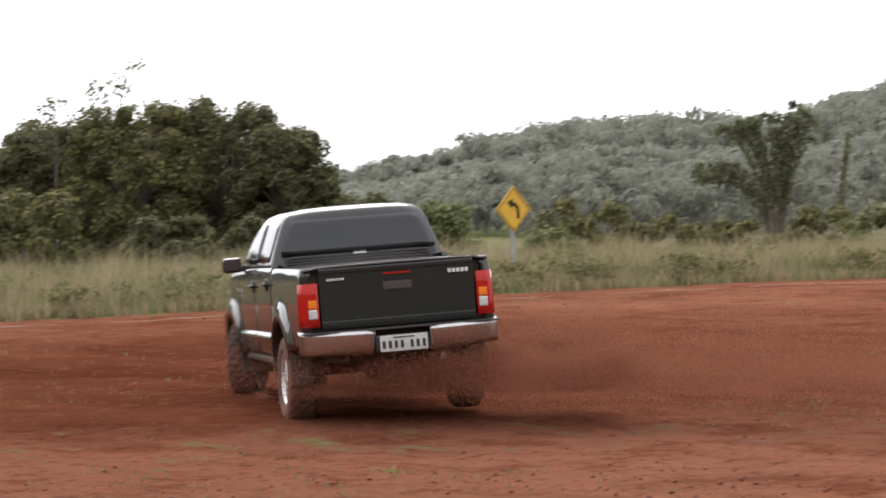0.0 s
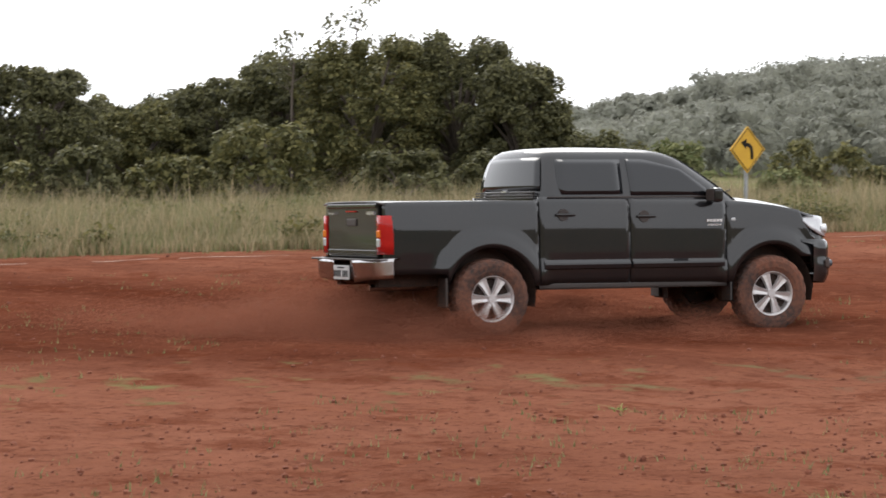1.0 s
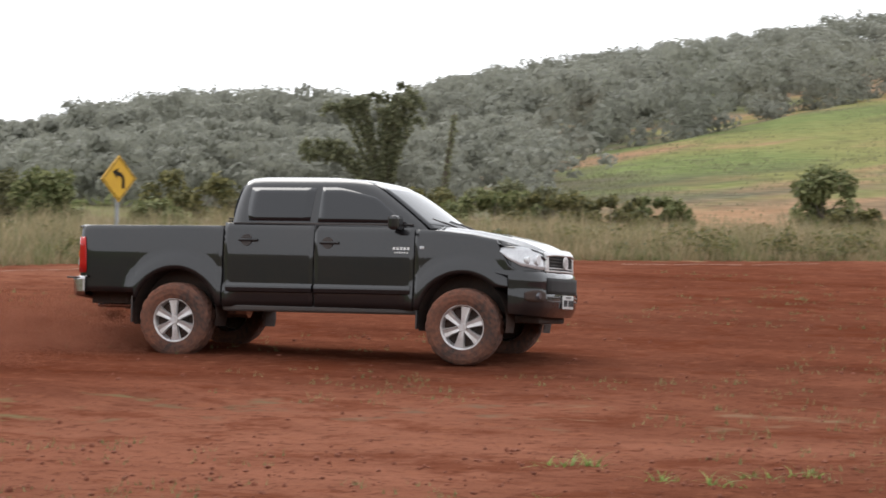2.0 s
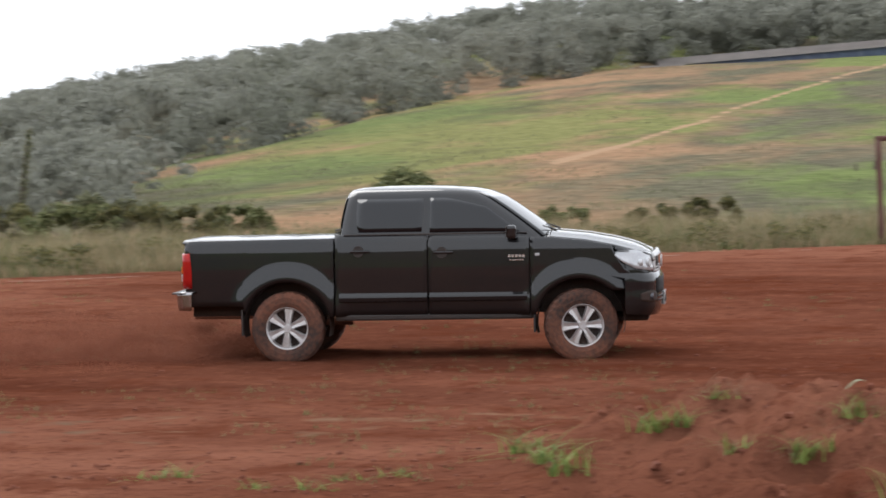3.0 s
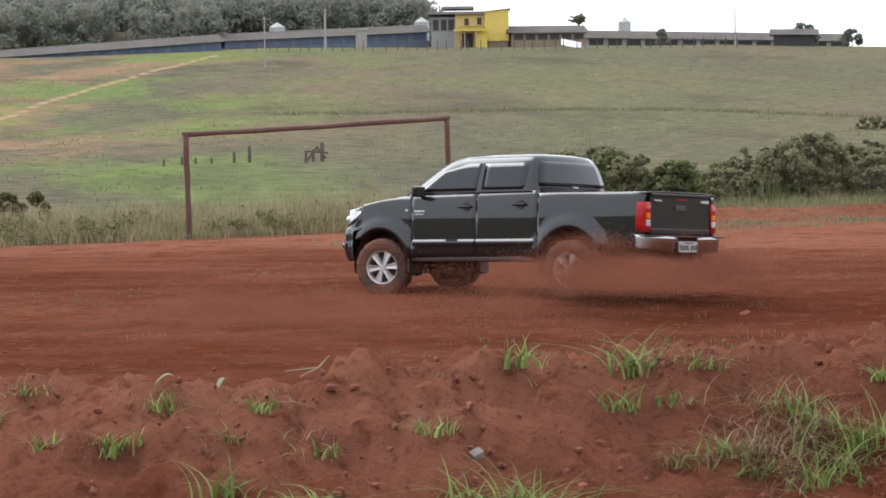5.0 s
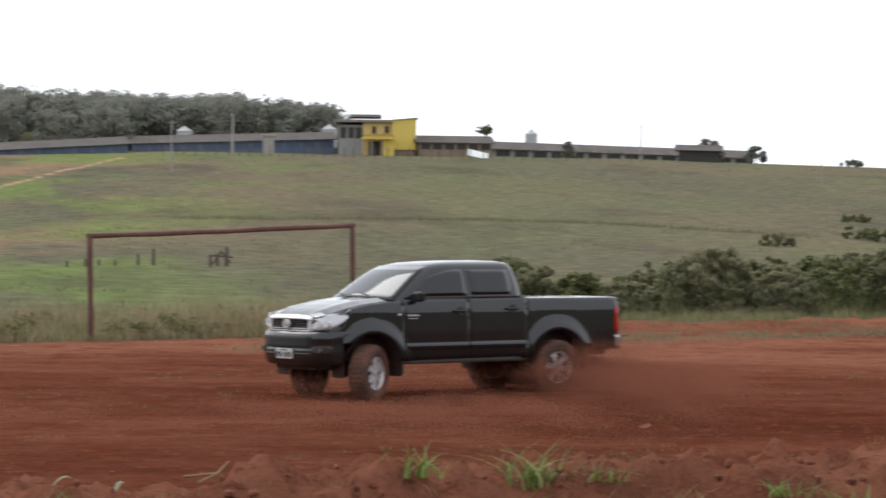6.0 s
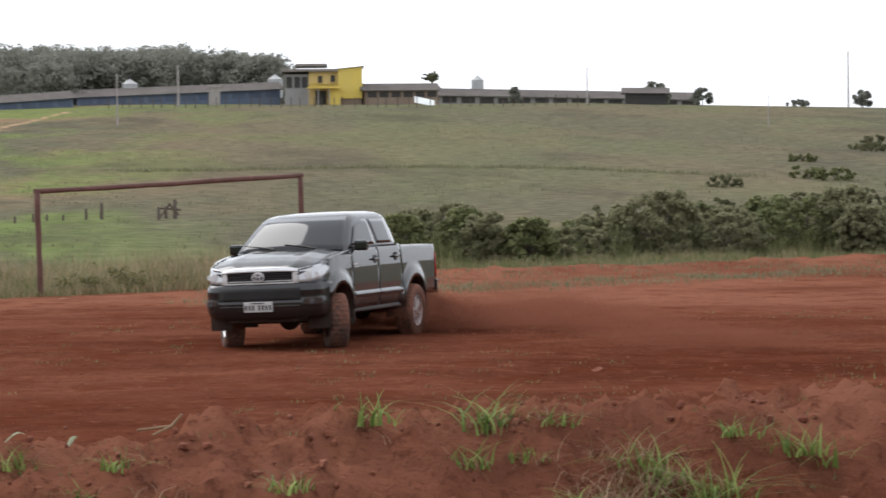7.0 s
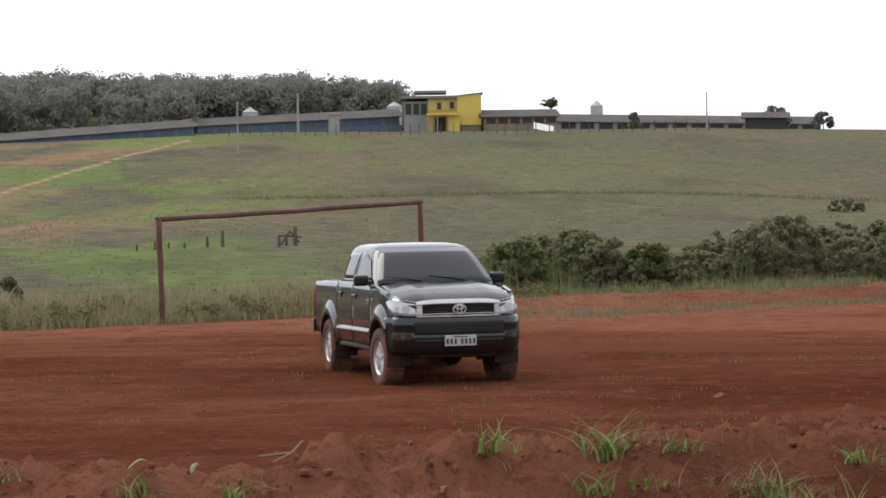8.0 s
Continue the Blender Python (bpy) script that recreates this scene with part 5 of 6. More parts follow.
for az, el, turn in ((-6.58, -5.62, 20), (-5.2, -5.70, 70)):
    p, r = ray_ground(az, el)
    bm = bmesh.new()
    rows = []
    for q in np.linspace(0, 1, 7):
        w = 0.035 * math.sin(math.pi * min(1, q + 0.12)) ** 0.7
        rows.append([bm.verts.new((0.26 * q, y, 0.11 * math.sin(2.6 * q) - 0.5 * abs(y))) for y in (-w, 0, w)])
    for a, b in zip(rows, rows[1:]):
        for k in range(2):
            bm.faces.new((a[k], b[k], b[k + 1], a[k + 1]))
    bmesh.ops.solidify(bm, geom=list(bm.faces), thickness=0.002)
    tagged(part("withered_leaf", bm, PALE_LEAF), "pale withered folded leaf on the bank's crest", "leaf").matrix_basis = Matrix.Translation(p + Vector((0, 0, 0.01))) @ Matrix.Rotation(radians(turn), 4, 'Z') @ Matrix.Diagonal((0.55, 0.55, 0.55, 1))
spots = [p for p in (at(gen.uniform(-52, 17), gen.uniform(13, 44)) for _ in range(3200)) if noise.noise((p.x * 0.25, p.y * 0.25, 3)) > 0.05]
tagged(new("seedlings", blades_mesh("seedlings", gen, spots, 0.07, 0.008, WEED_GREEN, 1.0, 5, 0.06, 2)), "sparse tiny weeds sprouting from bare earth", "weeds", kind="stuff")
CLOD = material("earth_clods", (0.10, 0.026, 0.012), 0.95, 0.0, (0.22, 0.075, 0.04), 6, 40, 0.4)


def clods():
    co, fa = [], []
    ball = bmesh.new()
    bmesh.ops.create_icosphere(ball, subdivisions=1, radius=1)
    shape = np.array([v.co for v in ball.verts])
    tri = [[v.index for v in f.verts] for f in ball.faces]
    ball.free()
    g = np.random.default_rng(41)
    for k in range(6500):
        az, r = g.uniform(-54, 17), g.uniform(12.5, 40) if k % 2 else g.uniform(12.5, 19)
        s = 0.006 + 0.016 * g.uniform() ** 3 * (1.7 if crest(az)[1] > 0.3 and r < 19 else 1)
        p = np.array(at(az, r, s * 0.3))
        v = shape * (s * g.uniform(0.7, 1.3, (len(shape), 1))) * g.uniform(0.7, 1.3, 3) + p
        fa += [[i + len(co) for i in f] for f in tri]
        co += v.tolist()
    me = bpy.data.meshes.new("clods")
    me.from_pydata(co, [], fa)
    me.materials.append(CLOD)
    tagged(new("clods", me), "crumbled clods of red earth strewn over the ground", "clods", kind="stuff")


clods()


# ---- things on and round the field ----
RUST = material("rusty_painted_wood", (0.075, 0.033, 0.026), 0.85, 0.0, (0.14, 0.066, 0.052), 4, 30, 0.5)
YELLOW = material("sign_yellow", (0.62, 0.36, 0.018), 0.55, 0.0, (0.50, 0.28, 0.02), 6, 60)
BLACK = material("sign_black", (0.02, 0.018, 0.016), 0.7)
GALV = material("galvanised", (0.36, 0.37, 0.38), 0.5, 0.6, (0.26, 0.26, 0.26), 4, 40)
CONCRETE = material("concrete", (0.34, 0.32, 0.30), 0.9, 0.0, (0.24, 0.21, 0.19), 3, 30, 0.3)
GREYSTONE = material("dusty_concrete", (0.17, 0.14, 0.12), 0.9, 0.0, (0.24, 0.20, 0.18), 8, 60, 0.3)
LIME = material("lime_line", (0.36, 0.24, 0.18), 0.95, 0.0, (0.22, 0.10, 0.06), 2, 20)


def log(bm, a, b, r, wob, seed):
    g = np.random.default_rng(seed)
    a, b = Vector(a), Vector(b)
    pts = [a.lerp(b, q) + Vector(g.normal(size=3) * wob * (0 < q < 1)) for q in np.linspace(0, 1, 9)]
    turn = (b - a).to_track_quat('Z', 'Y').to_matrix()
    rings = []
    for p in pts:
        rr = r * g.uniform(0.9, 1.08)
        rings.append([bm.verts.new(p + turn @ Vector((rr * math.cos(k * 0.6283), rr * math.sin(k * 0.6283), 0))) for k in range(10)])
    for u, v in zip(rings, rings[1:]):
        for k in range(10):
            bm.faces.new((u[k], u[(k + 1) % 10], v[(k + 1) % 10], v[k])).smooth = True
    bm.faces.new(rings[0]), bm.faces.new(rings[-1])
    bmesh.ops.recalc_face_normals(bm, faces=bm.faces)
    return bm


def build_goal():
    left, right = at(-5.75, 54.6), at(0.03, 59.0)
    zl = EYE[2] + 54.6 * math.tan(radians(0.09)) - 0.05
    zr = EYE[2] + 59.0 * math.tan(radians(0.39)) - 0.05
    g = thing("goal", Matrix.Translation(left), "rusty reddish-brown football goal frame without a net", "goal")
    tl, tr = Vector((-0.06, 0, zl - left.z)), Vector((right.x - left.x - 0.06, right.y - left.y, zr - left.z))
    part("post", log(bmesh.new(), (0, 0, -0.3), tl, 0.062, 0.006, 1), RUST, g)
    part("post", log(bmesh.new(), (right - left) + Vector((0, 0, -0.3)), tr, 0.062, 0.006, 2), RUST, g)
    d = (tr - tl).normalized() * 0.06
    part("crossbar", log(bmesh.new(), tl - d, tr + d, 0.058, 0.018, 3), RUST, g)


def build_sign():
    p = at(-31.9, 45.5)
    zc = EYE[2] + 45.5 * math.tan(radians(-0.98)) - p.z
    s = thing("road_sign", Matrix.Translation(p) @ Matrix.Rotation(radians(31.9 + 43), 4, 'Z'), "yellow diamond road sign with a black left-curve arrow", "road sign")
    part("post", box(bmesh.new(), (-0.03, 0.012, -0.4), (0.03, 0.06, zc + 0.3), 0.006), GALV, s)
    def diamond(h, y0, y1, inner=None):
        bm = bmesh.new()
        f = [bm.verts.new((x * h, y0, zc + z * h)) for x, z in ((0, -1), (1, 0), (0, 1), (-1, 0))]
        b = [bm.verts.new((x * h, y1, zc + z * h)) for x, z in ((0, -1), (1, 0), (0, 1), (-1, 0))]
        bm.faces.new(f), bm.faces.new(b[::-1])
        for k in range(4):
            bm.faces.new((f[k], b[k], b[(k + 1) % 4], f[(k + 1) % 4]))
        bmesh.ops.recalc_face_normals(bm, faces=bm.faces)
        return bm
    board = part("board", diamond(0.415, -0.008, 0.008), YELLOW, s)
    bm = bmesh.new()
    for k in range(4):
        a, b = (Vector(((0, -1), (1, 0), (0, 1), (-1, 0))[j % 4]) * 0.372 for j in (k, k + 1))
        rod(bm, (a.x, -0.012, zc + a.y), (b.x, -0.012, zc + b.y), 0.007, 0.007, 4)
    part("border", bm, BLACK, board)
    # the arrow: up, then a bend to the left, and its head
    mid = [(0.10, -0.17), (0.10, -0.05), (0.085, 0.03), (0.03, 0.075), (-0.03, 0.095)]
    bm = bmesh.new()
    vs = []
    for k, (x, z) in enumerate(mid):
        a, b = mid[max(k - 1, 0)], mid[min(k + 1, len(mid) - 1)]
        d = Vector((b[0] - a[0], b[1] - a[1])).normalized() * 0.034
        vs.append((bm.verts.new((x - d.y, -0.014, zc + z + d.x)), bm.verts.new((x + d.y, -0.014, zc + z - d.x))))
    for a, b in zip(vs, vs[1:]):
        bm.faces.new((a[0], b[0], b[1], a[1]))
    bm.faces.new([bm.verts.new((x, -0.014, zc + z)) for x, z in ((-0.02, 0.19), (-0.155, 0.125), (-0.045, 0.005))])
    bmesh.ops.solidify(bm, geom=list(bm.faces), thickness=0.003)
    part("arrow", bm, BLACK, board)


build_goal()
build_sign()

# lime touch line, worn, on the field's far side
gen = np.random.default_rng(51)
bm = bmesh.new()
for k in range(210):
    az = -50 + k * 0.24
    if noise.noise((k * 0.13, 0, 0)) < -0.12 or az > -14 and gen.uniform() < 0.6:
        continue
    r = field_edge(az) - 1.6
    a, b = at(az, r, 0.006), at(az + 0.25, field_edge(az + 0.25) - 1.6, 0.006)
    d = Vector((math.sin(radians(az)), math.cos(radians(az)), 0)) * gen.uniform(0.025, 0.065)
    bm.faces.new([bm.verts.new(p) for p in (a - d, b - d, b + d, a + d)])
tagged(part("lime_line", bm, LIME), "worn white lime touch line on the red field", "field line", kind="structure")

# a broken block, a dead branch and a flat stone
def stone(name, az, el, size, mat, label, cat):
    p, r = ray_ground(az, el)
    bm = bmesh.new()
    box(bm, [-c for c in size], size, min(size) * 0.3)
    for v in bm.verts:
        v.co += Vector(noise.noise_vector(v.co * 9)) * min(size) * 0.25
    ob = tagged(part(name, bm, mat), label, cat)
    ob.matrix_basis = Matrix.Translation(p + Vector((0, 0, size[2] * 0.6))) @ pose(0, 0, 0, 22, -18, 35)


stone("concrete_block", 0.55, -7.26, (0.040, 0.033, 0.036), GREYSTONE, "broken dull grey concrete lump on the red bank", "rubble")
stone("flat_stone", 6.54, -4.06, (0.07, 0.035, 0.010), CLOD, "flat dark stone lying on the dirt field", "stone")
p, r = ray_ground(-2.94, -5.45)
br = thing("dead_branch", Matrix.Translation(p + Vector((0, 0, 0.03))), "bleached forked dead branch on the bank's crest", "branch")
bm = rod(bmesh.new(), (-0.22, 0, 0.0), (0.0, 0.03, 0.02), 0.008, 0.010, 6)
rod(bm, (0.0, 0.03, 0.02), (0.07, 0.02, 0.10), 0.012, 0.006, 6), rod(bm, (0.0, 0.03, 0.02), (-0.12, -0.05, -0.03), 0.010, 0.006, 6)
part("wood", bm, STRAW, br)

# ---- on the hill ----
ROOF = material("old_roof_tiles", (0.17, 0.15, 0.135), 0.9, 0.0, (0.24, 0.21, 0.19), 0.4, 3)
BLUE = material("blue_shed_wall", (0.075, 0.105, 0.17), 0.8, 0.0, (0.13, 0.15, 0.19), 0.3, 2)
CURTAIN = material("blue_curtain", (0.055, 0.075, 0.13), 0.8, 0.0, (0.10, 0.12, 0.16), 0.4, 3)
# brown boards of the farm building; on the farmhouse it paints a wall's shade
BOARDS_AND_SHADE = material("boards_and_shaded_wall", (0.17, 0.12, 0.085), 0.9, 0.0, (0.26, 0.20, 0.15), 0.8, 5)
OCHRE = material("ochre_plaster", (0.55, 0.40, 0.13), 0.85, 0.0, (0.48, 0.36, 0.17), 0.5, 4)
LEMON = material("yellow_plaster", (0.64, 0.48, 0.09), 0.85, 0.0, (0.56, 0.43, 0.12), 0.5, 4)
GREY = material("grey_render", (0.22, 0.22, 0.21), 0.9, 0.0, (0.30, 0.29, 0.27), 0.5, 3)
DARK = material("dark_opening", (0.025, 0.024, 0.023), 0.7, 0.0, (0.04, 0.036, 0.03), 1, 5)
WHITE = material("white_sheet", (0.72, 0.74, 0.72), 0.7, 0.0, (0.60, 0.62, 0.60), 1, 5)
SILO = material("pale_silo", (0.42, 0.43, 0.43), 0.7, 0.1, (0.33, 0.33, 0.32), 1, 6)


def spot(az, r, el):
    return Vector((r * math.sin(radians(az)), r * math.cos(radians(az)), EYE[2] + r * math.tan(radians(el))))


def shed(a, b, high, deep, wall_mat, label, bays=12, name="shed", bay_mat=None):
    """A long low shed between two ground places, with a pitched roof and openings along its front."""
    a, b = Vector(a), Vector(b)
    run = b - a
    run.z = 0
    m = Matrix.Translation(a) @ Matrix.Rotation(math.atan2(run.y, run.x), 4, 'Z')
    w, dz = run.length, b.z - a.z
    s = thing(name, m, label, "shed")
    bm = bmesh.new()
    lo = [(0, 0, -3), (w, 0, dz - 3), (w, deep, dz - 3), (0, deep, -3)]
    hi = [(0, 0, high), (w, 0, dz + high), (w, deep, dz + high), (0, deep, high)]
    lv, hv = [bm.verts.new(p) for p in lo], [bm.verts.new(p) for p in hi]
    for k in range(4):
        bm.faces.new((lv[k], lv[(k + 1) % 4], hv[(k + 1) % 4], hv[k]))
    part("wall", bm, wall_mat, s)
    bm = bmesh.new()
    o, h2 = 0.6, high * 0.55
    pts = [(-o, -o, high - 0.1), (w + o, -o, dz + high - 0.1), (w + o, deep / 2, dz + high + h2), (-o, deep / 2, high + h2), (w + o, deep + o, dz + high - 0.1), (-o, deep + o, high - 0.1)]
    v = [bm.verts.new(p) for p in pts]
    bm.faces.new((v[0], v[1], v[2], v[3])), bm.faces.new((v[3], v[2], v[4], v[5]))
    bm.faces.new((v[0], v[3], v[5])), bm.faces.new((v[1], v[4], v[2]))
    bmesh.ops.solidify(bm, geom=list(bm.faces), thickness=0.15)
    part("roof", bm, ROOF, s)
    for k in range(bays):
        x0 = w * (k + 0.12) / bays
        x1 = w * (k + 0.88) / bays
        z = dz * x0 / w
        part("window", box(bmesh.new(), (x0, -0.06, z + high * 0.45), (x1, 0.05, z + high * 0.86), 0.01), bay_mat or DARK, s)
    return s


def silo(az, r, top_el, wide, bottom_el):
    t, b = spot(az, r, top_el), spot(az, r, bottom_el)
    high = t.z - b.z + 1.0
    s = thing("silo", Matrix.Translation((t.x, t.y, b.z - 1.0)), "pale round feed silo with a conical cap beside the sheds", "silo", "silos on the hill")
    part("drum", rod(bmesh.new(), (0, 0, 0), (0, 0, high * 0.78), wide, wide, 20), SILO, s)
    part("cap", rod(bmesh.new(), (0, 0, high * 0.78), (0, 0, high * 0.95), wide * 1.06, 0.3, 20), SILO, s)
    part("vent", rod(bmesh.new(), (0, 0, high * 0.94), (0, 0, high), 0.28, 0.2, 10), SILO, s)


shed(spot(-10.5, 372, 1.42), spot(-5.0, 378, 1.80), 2.0, 9, BLUE, "long low poultry shed with blue walls and grey roof", 14, bay_mat=CURTAIN)
shed(spot(-4.9, 392, 1.78), spot(-0.45, 396, 1.95), 2.2, 9, BLUE, "long low poultry shed with faded blue curtains", 12, bay_mat=CURTAIN)
shed(spot(3.1, 398, 1.78), spot(8.8, 402, 1.62), 2.2, 8, GREY, "long low grey shed behind the hilltop fence", 14)
shed(spot(1.45, 384, 1.92), spot(3.05, 386, 1.92), 2.0, 7, BOARDS_AND_SHADE, "low farm building with weathered brown walls and old roof", 6)
shed(spot(7.2, 380, 1.88), spot(8.1, 380, 1.86), 1.5, 5, DARK, "small dark hut on the hill's crest", 2, "hut")
shed(spot(-10.9, 366, 1.50), spot(-10.1, 366, 1.52), 1.0, 4, OCHRE, "small ochre hut at the sheds' end", 2, "hut")
silo(-3.76, 402.5, 2.50, 1.2, 2.10)
silo(-0.56, 406.5, 2.58, 1.2, 2.20)
silo(3.93, 413, 2.52, 1.0, 2.16)


def house():
    base = spot(-0.35, 386, 1.90)
    m = Matrix.Translation(base) @ Matrix.Rotation(radians(-0.4), 4, 'Z')
    h = thing("farmhouse", m, "two-storey yellow and ochre farmhouse with tiled roofs on the hill", "house")
    part("wall", box(bmesh.new(), (3.6, 0.2, -3), (8.0, 9, 5.0), 0.02), OCHRE, h, "ochre plaster wall")
    part("wall", box(bmesh.new(), (8.0, -0.4, 0.9), (11.6, 9, 5.3), 0.02), LEMON, h, "bright yellow plaster wall")
    # the shade under the yellow storey is put into this wall's brown
    part("wall", box(bmesh.new(), (8.0, -0.2, -3), (11.5, 9, 0.9), 0.02), BOARDS_AND_SHADE, h, "lower wall, its shade put into the brown colour")
    part("wall", box(bmesh.new(), (0.0, 0.6, -3), (3.6, 9, 4.6), 0.02), GREY, h, "grey unfinished wall")
    part("porch_wall", box(bmesh.new(), (6.6, -1.6, -3), (8.3, 0.2, 2.6), 0.02), LEMON, h)
    for x0, x1, y0, z in ((-0.5, 8.0, -0.5, 4.95), (1.6, 6.4, 3.0, 5.9)):
        part("roof", box(bmesh.new(), (x0, y0, z), (x1, 9.3, z + 0.4), 0.03), ROOF, h)
    bm = bmesh.new()
    low = [bm.verts.new(p) for p in ((7.8, -0.7, 5.35), (11.9, -0.7, 5.75), (11.9, 9.3, 5.75), (7.8, 9.3, 5.35))]
    bm.faces.new(low)
    bmesh.ops.solidify(bm, geom=list(bm.faces), thickness=0.16)
    part("roof", bm, ROOF, h)
    bm = bmesh.new()
    for p in (((8.0, -0.4, 5.3), (11.6, -0.4, 5.3), (11.6, -0.4, 5.6)), ((11.6, -0.4, 5.3), (11.6, 9, 5.3), (11.6, 9, 5.6), (11.6, -0.4, 5.6))):
        bm.faces.new([bm.verts.new(q) for q in p])
    part("gable", bm, LEMON, h)
    bm = bmesh.new()
    v = [bm.verts.new(p) for p in ((3.2, -2.6, 2.35), (8.3, -2.6, 2.35), (7.9, 0.3, 3.2), (4.0, 0.3, 3.2))]
    bm.faces.new(v)
    bmesh.ops.solidify(bm, geom=list(bm.faces), thickness=0.12)
    part("porch_roof", bm, LEMON, h)
    for x, z in ((5.3, 3.3), (7.2, 3.4)):
        w = part("window", box(bmesh.new(), (x - 0.32, 0.10, z), (x + 0.32, 0.24, z + 1.0), 0.02), DARK, h)
        part("frame", box(bmesh.new(), (x - 0.40, 0.12, z - 0.1), (x + 0.40, 0.19, z - 0.02), 0.01), OCHRE, w)
    for x in (0.7, 1.9, 3.0):
        part("window", box(bmesh.new(), (x - 0.45, 0.50, 2.6), (x + 0.4, 0.63, 4.2), 0.02), DARK, h)
    part("door", box(bmesh.new(), (4.6, 0.10, 0), (6.2, 0.24, 2.1), 0.02), DARK, h)
    for x in (3.5, 5.0, 6.6):
        part("porch_post", rod(bmesh.new(), (x, -2.3, -1), (x, -2.3, 2.4), 0.09, 0.09, 8), CONCRETE, h)


house()
t = thing("water_tank_tower", Matrix.Translation(spot(-1.9, 384, 1.75)), "square concrete tank tower beside the long shed", "tower")
part("shaft", box(bmesh.new(), (-0.8, -0.8, -1), (0.8, 0.8, 3.6), 0.05), CONCRETE, t)
part("lid", box(bmesh.new(), (-0.95, -0.95, 3.6), (0.95, 0.95, 3.9), 0.05), CONCRETE, t)
s = thing("white_sheet", Matrix.Translation(spot(2.75, 376, 1.95)) @ pose(0, 0, 0, 35, 12, 5), "white plastic sheet propped on the hillside grass", "sheet")
part("sheet", box(bmesh.new(), (-1.5, -0.8, -0.03), (1.5, 0.9, 0.03), 0.02), WHITE, s)

# poles and fence posts on the hill
def pole(az, r, top_el, bottom_el, thick, label, arm=False):
    a, b = spot(az, r, bottom_el), spot(az, r, top_el)
    g = height(az, r)
    p = thing("utility_pole", Matrix.Translation((a.x, a.y, g)), label, "pole", "poles on the hill")
    part("shaft", rod(bmesh.new(), (0, 0, -0.5), (0, 0, b.z - g), thick, thick * 0.7, 8), CONCRETE if not arm else BARK, p)
    if arm:
        part("crossarm", box(bmesh.new(), (-0.9, -0.06, b.z - g - 0.7), (0.9, 0.06, b.z - g - 0.55), 0.01), BARK, p)


pole(-2.70, 372, 2.79, 1.92, 0.20, "pale concrete pole by the sheds")
pole(-4.04, 300, 2.62, 1.37, 0.10, "thin dark pole on the meadow")
pole(6.36, 380, 2.68, 1.9, 0.12, "thin pole on the hill's crest")
pole(12.09, 384, 2.94, 1.75, 0.16, "tall pole on the hill's crest")
pole(10.35, 300, 2.1, 1.4, 0.07, "thin pole on the meadow")
first = None
for k in range(46):
    az = -4.2 + k * 0.235 + gen.uniform(-0.05, 0.05)
    r = 366 + gen.uniform(-2, 2)
    q = Matrix.Translation(at(az, r))
    if first is None:
        first = thing("fence_post", q, "weathered wooden fence post on the hill", "fence post", "fence on the hill")
        part("post", rod(bmesh.new(), (0, 0, -0.3), (0, 0, 1.5), 0.075, 0.065, 6), BARK, first)
    else:
        copy_thing(first, q)
def meadow_spot(az, el):
    """The place on the rising meadow that shows at a bearing and rise."""
    r = 125.0
    while r < 330 and EYE[2] + r * math.tan(radians(el)) > height(az, r):
        r += 1.0
    return at(az, r), r


for az, el, rise in ((-4.41, -0.60, 0.36), (-4.75, -0.60, 0.24), (-3.16, -0.62, 0.28), (-2.80, -0.60, 0.42), (-3.0, -0.60, 0.27), (-5.25, -0.62, 0.13), (-5.6, -0.63, 0.14), (-5.9, -0.65, 0.18), (-6.3, -0.66, 0.15)):
    p, r = meadow_spot(az, el)
    tall = r * math.tan(radians(rise)) / 1.5
    copy_thing(first, Matrix.Translation(p) @ Matrix.Diagonal((1.6 * tall + 0.6, 1.6 * tall + 0.6, tall, 1)))
p, r = meadow_spot(-3.12, -0.60)
gate = thing("broken_gate", Matrix.Translation(p), "broken grey wooden gate leaning between meadow posts", "gate")
for x0, z0, x1, z1 in ((0.0, 0.1, 0.5, 0.8), (0.45, 0.8, 1.0, 0.15), (0.0, 0.55, 1.1, 0.45)):
    part("rail", rod(bmesh.new(), (x0, 0, z0), (x1, 0, z1), 0.06, 0.05, 6), BARK, gate)

# the palm and small crest trees
pr = thing("palm", Matrix.Translation(spot(2.90, 394, 1.9)), "wind-blown palm beside the farm building", "palm")
part("trunk", rod(bmesh.new(), (0, 0, -1), (0.15, 0, 3.4), 0.20, 0.14, 8), BARK, pr)
g2 = np.random.default_rng(61)
pl = []
for k in range(17):
    a, up, reach = k * 2.4, g2.uniform(0.5, 1.9), g2.uniform(0.9, 1.5)
    for q in np.linspace(0.08, 1, 12):
        pl.append(((0.15 + math.cos(a) * reach * q - 0.35 * q * q, math.sin(a) * reach * q, 3.3 + up * q * (1.75 - q) * 1.1), 0.07 + 0.10 * q * (1 - q)))
ob = new("fronds", quads_mesh("fronds", *crown_leaves(g2, pl, 12, 0.13, 1.4), BAMBOO))
ob.parent = pr
# crest trees share the leaf colour that has the haze in it
for k, (az, r, tall, wide) in enumerate([(7.9, 392, 3.6, 2.2), (8.9, 382, 2.4, 1.5), (12.4, 384, 2.6, 1.4), (-0.75, 413, 6.8, 2.6), (-1.5, 413, 5.6, 2.4), (4.75, 388, 2.4, 0.7), (2.5, 392, 2.3, 1.0), (11.0, 386, 0.9, 1.7)]):
    tree("tree", Matrix.Translation(at(az, r)), 400 + k, tall, wide, LEAF_HAZED, "small tree on the hill's crest, haze put into its leaf colour", clumps=18, per=90, leaf=0.26, group="trees on the crest")


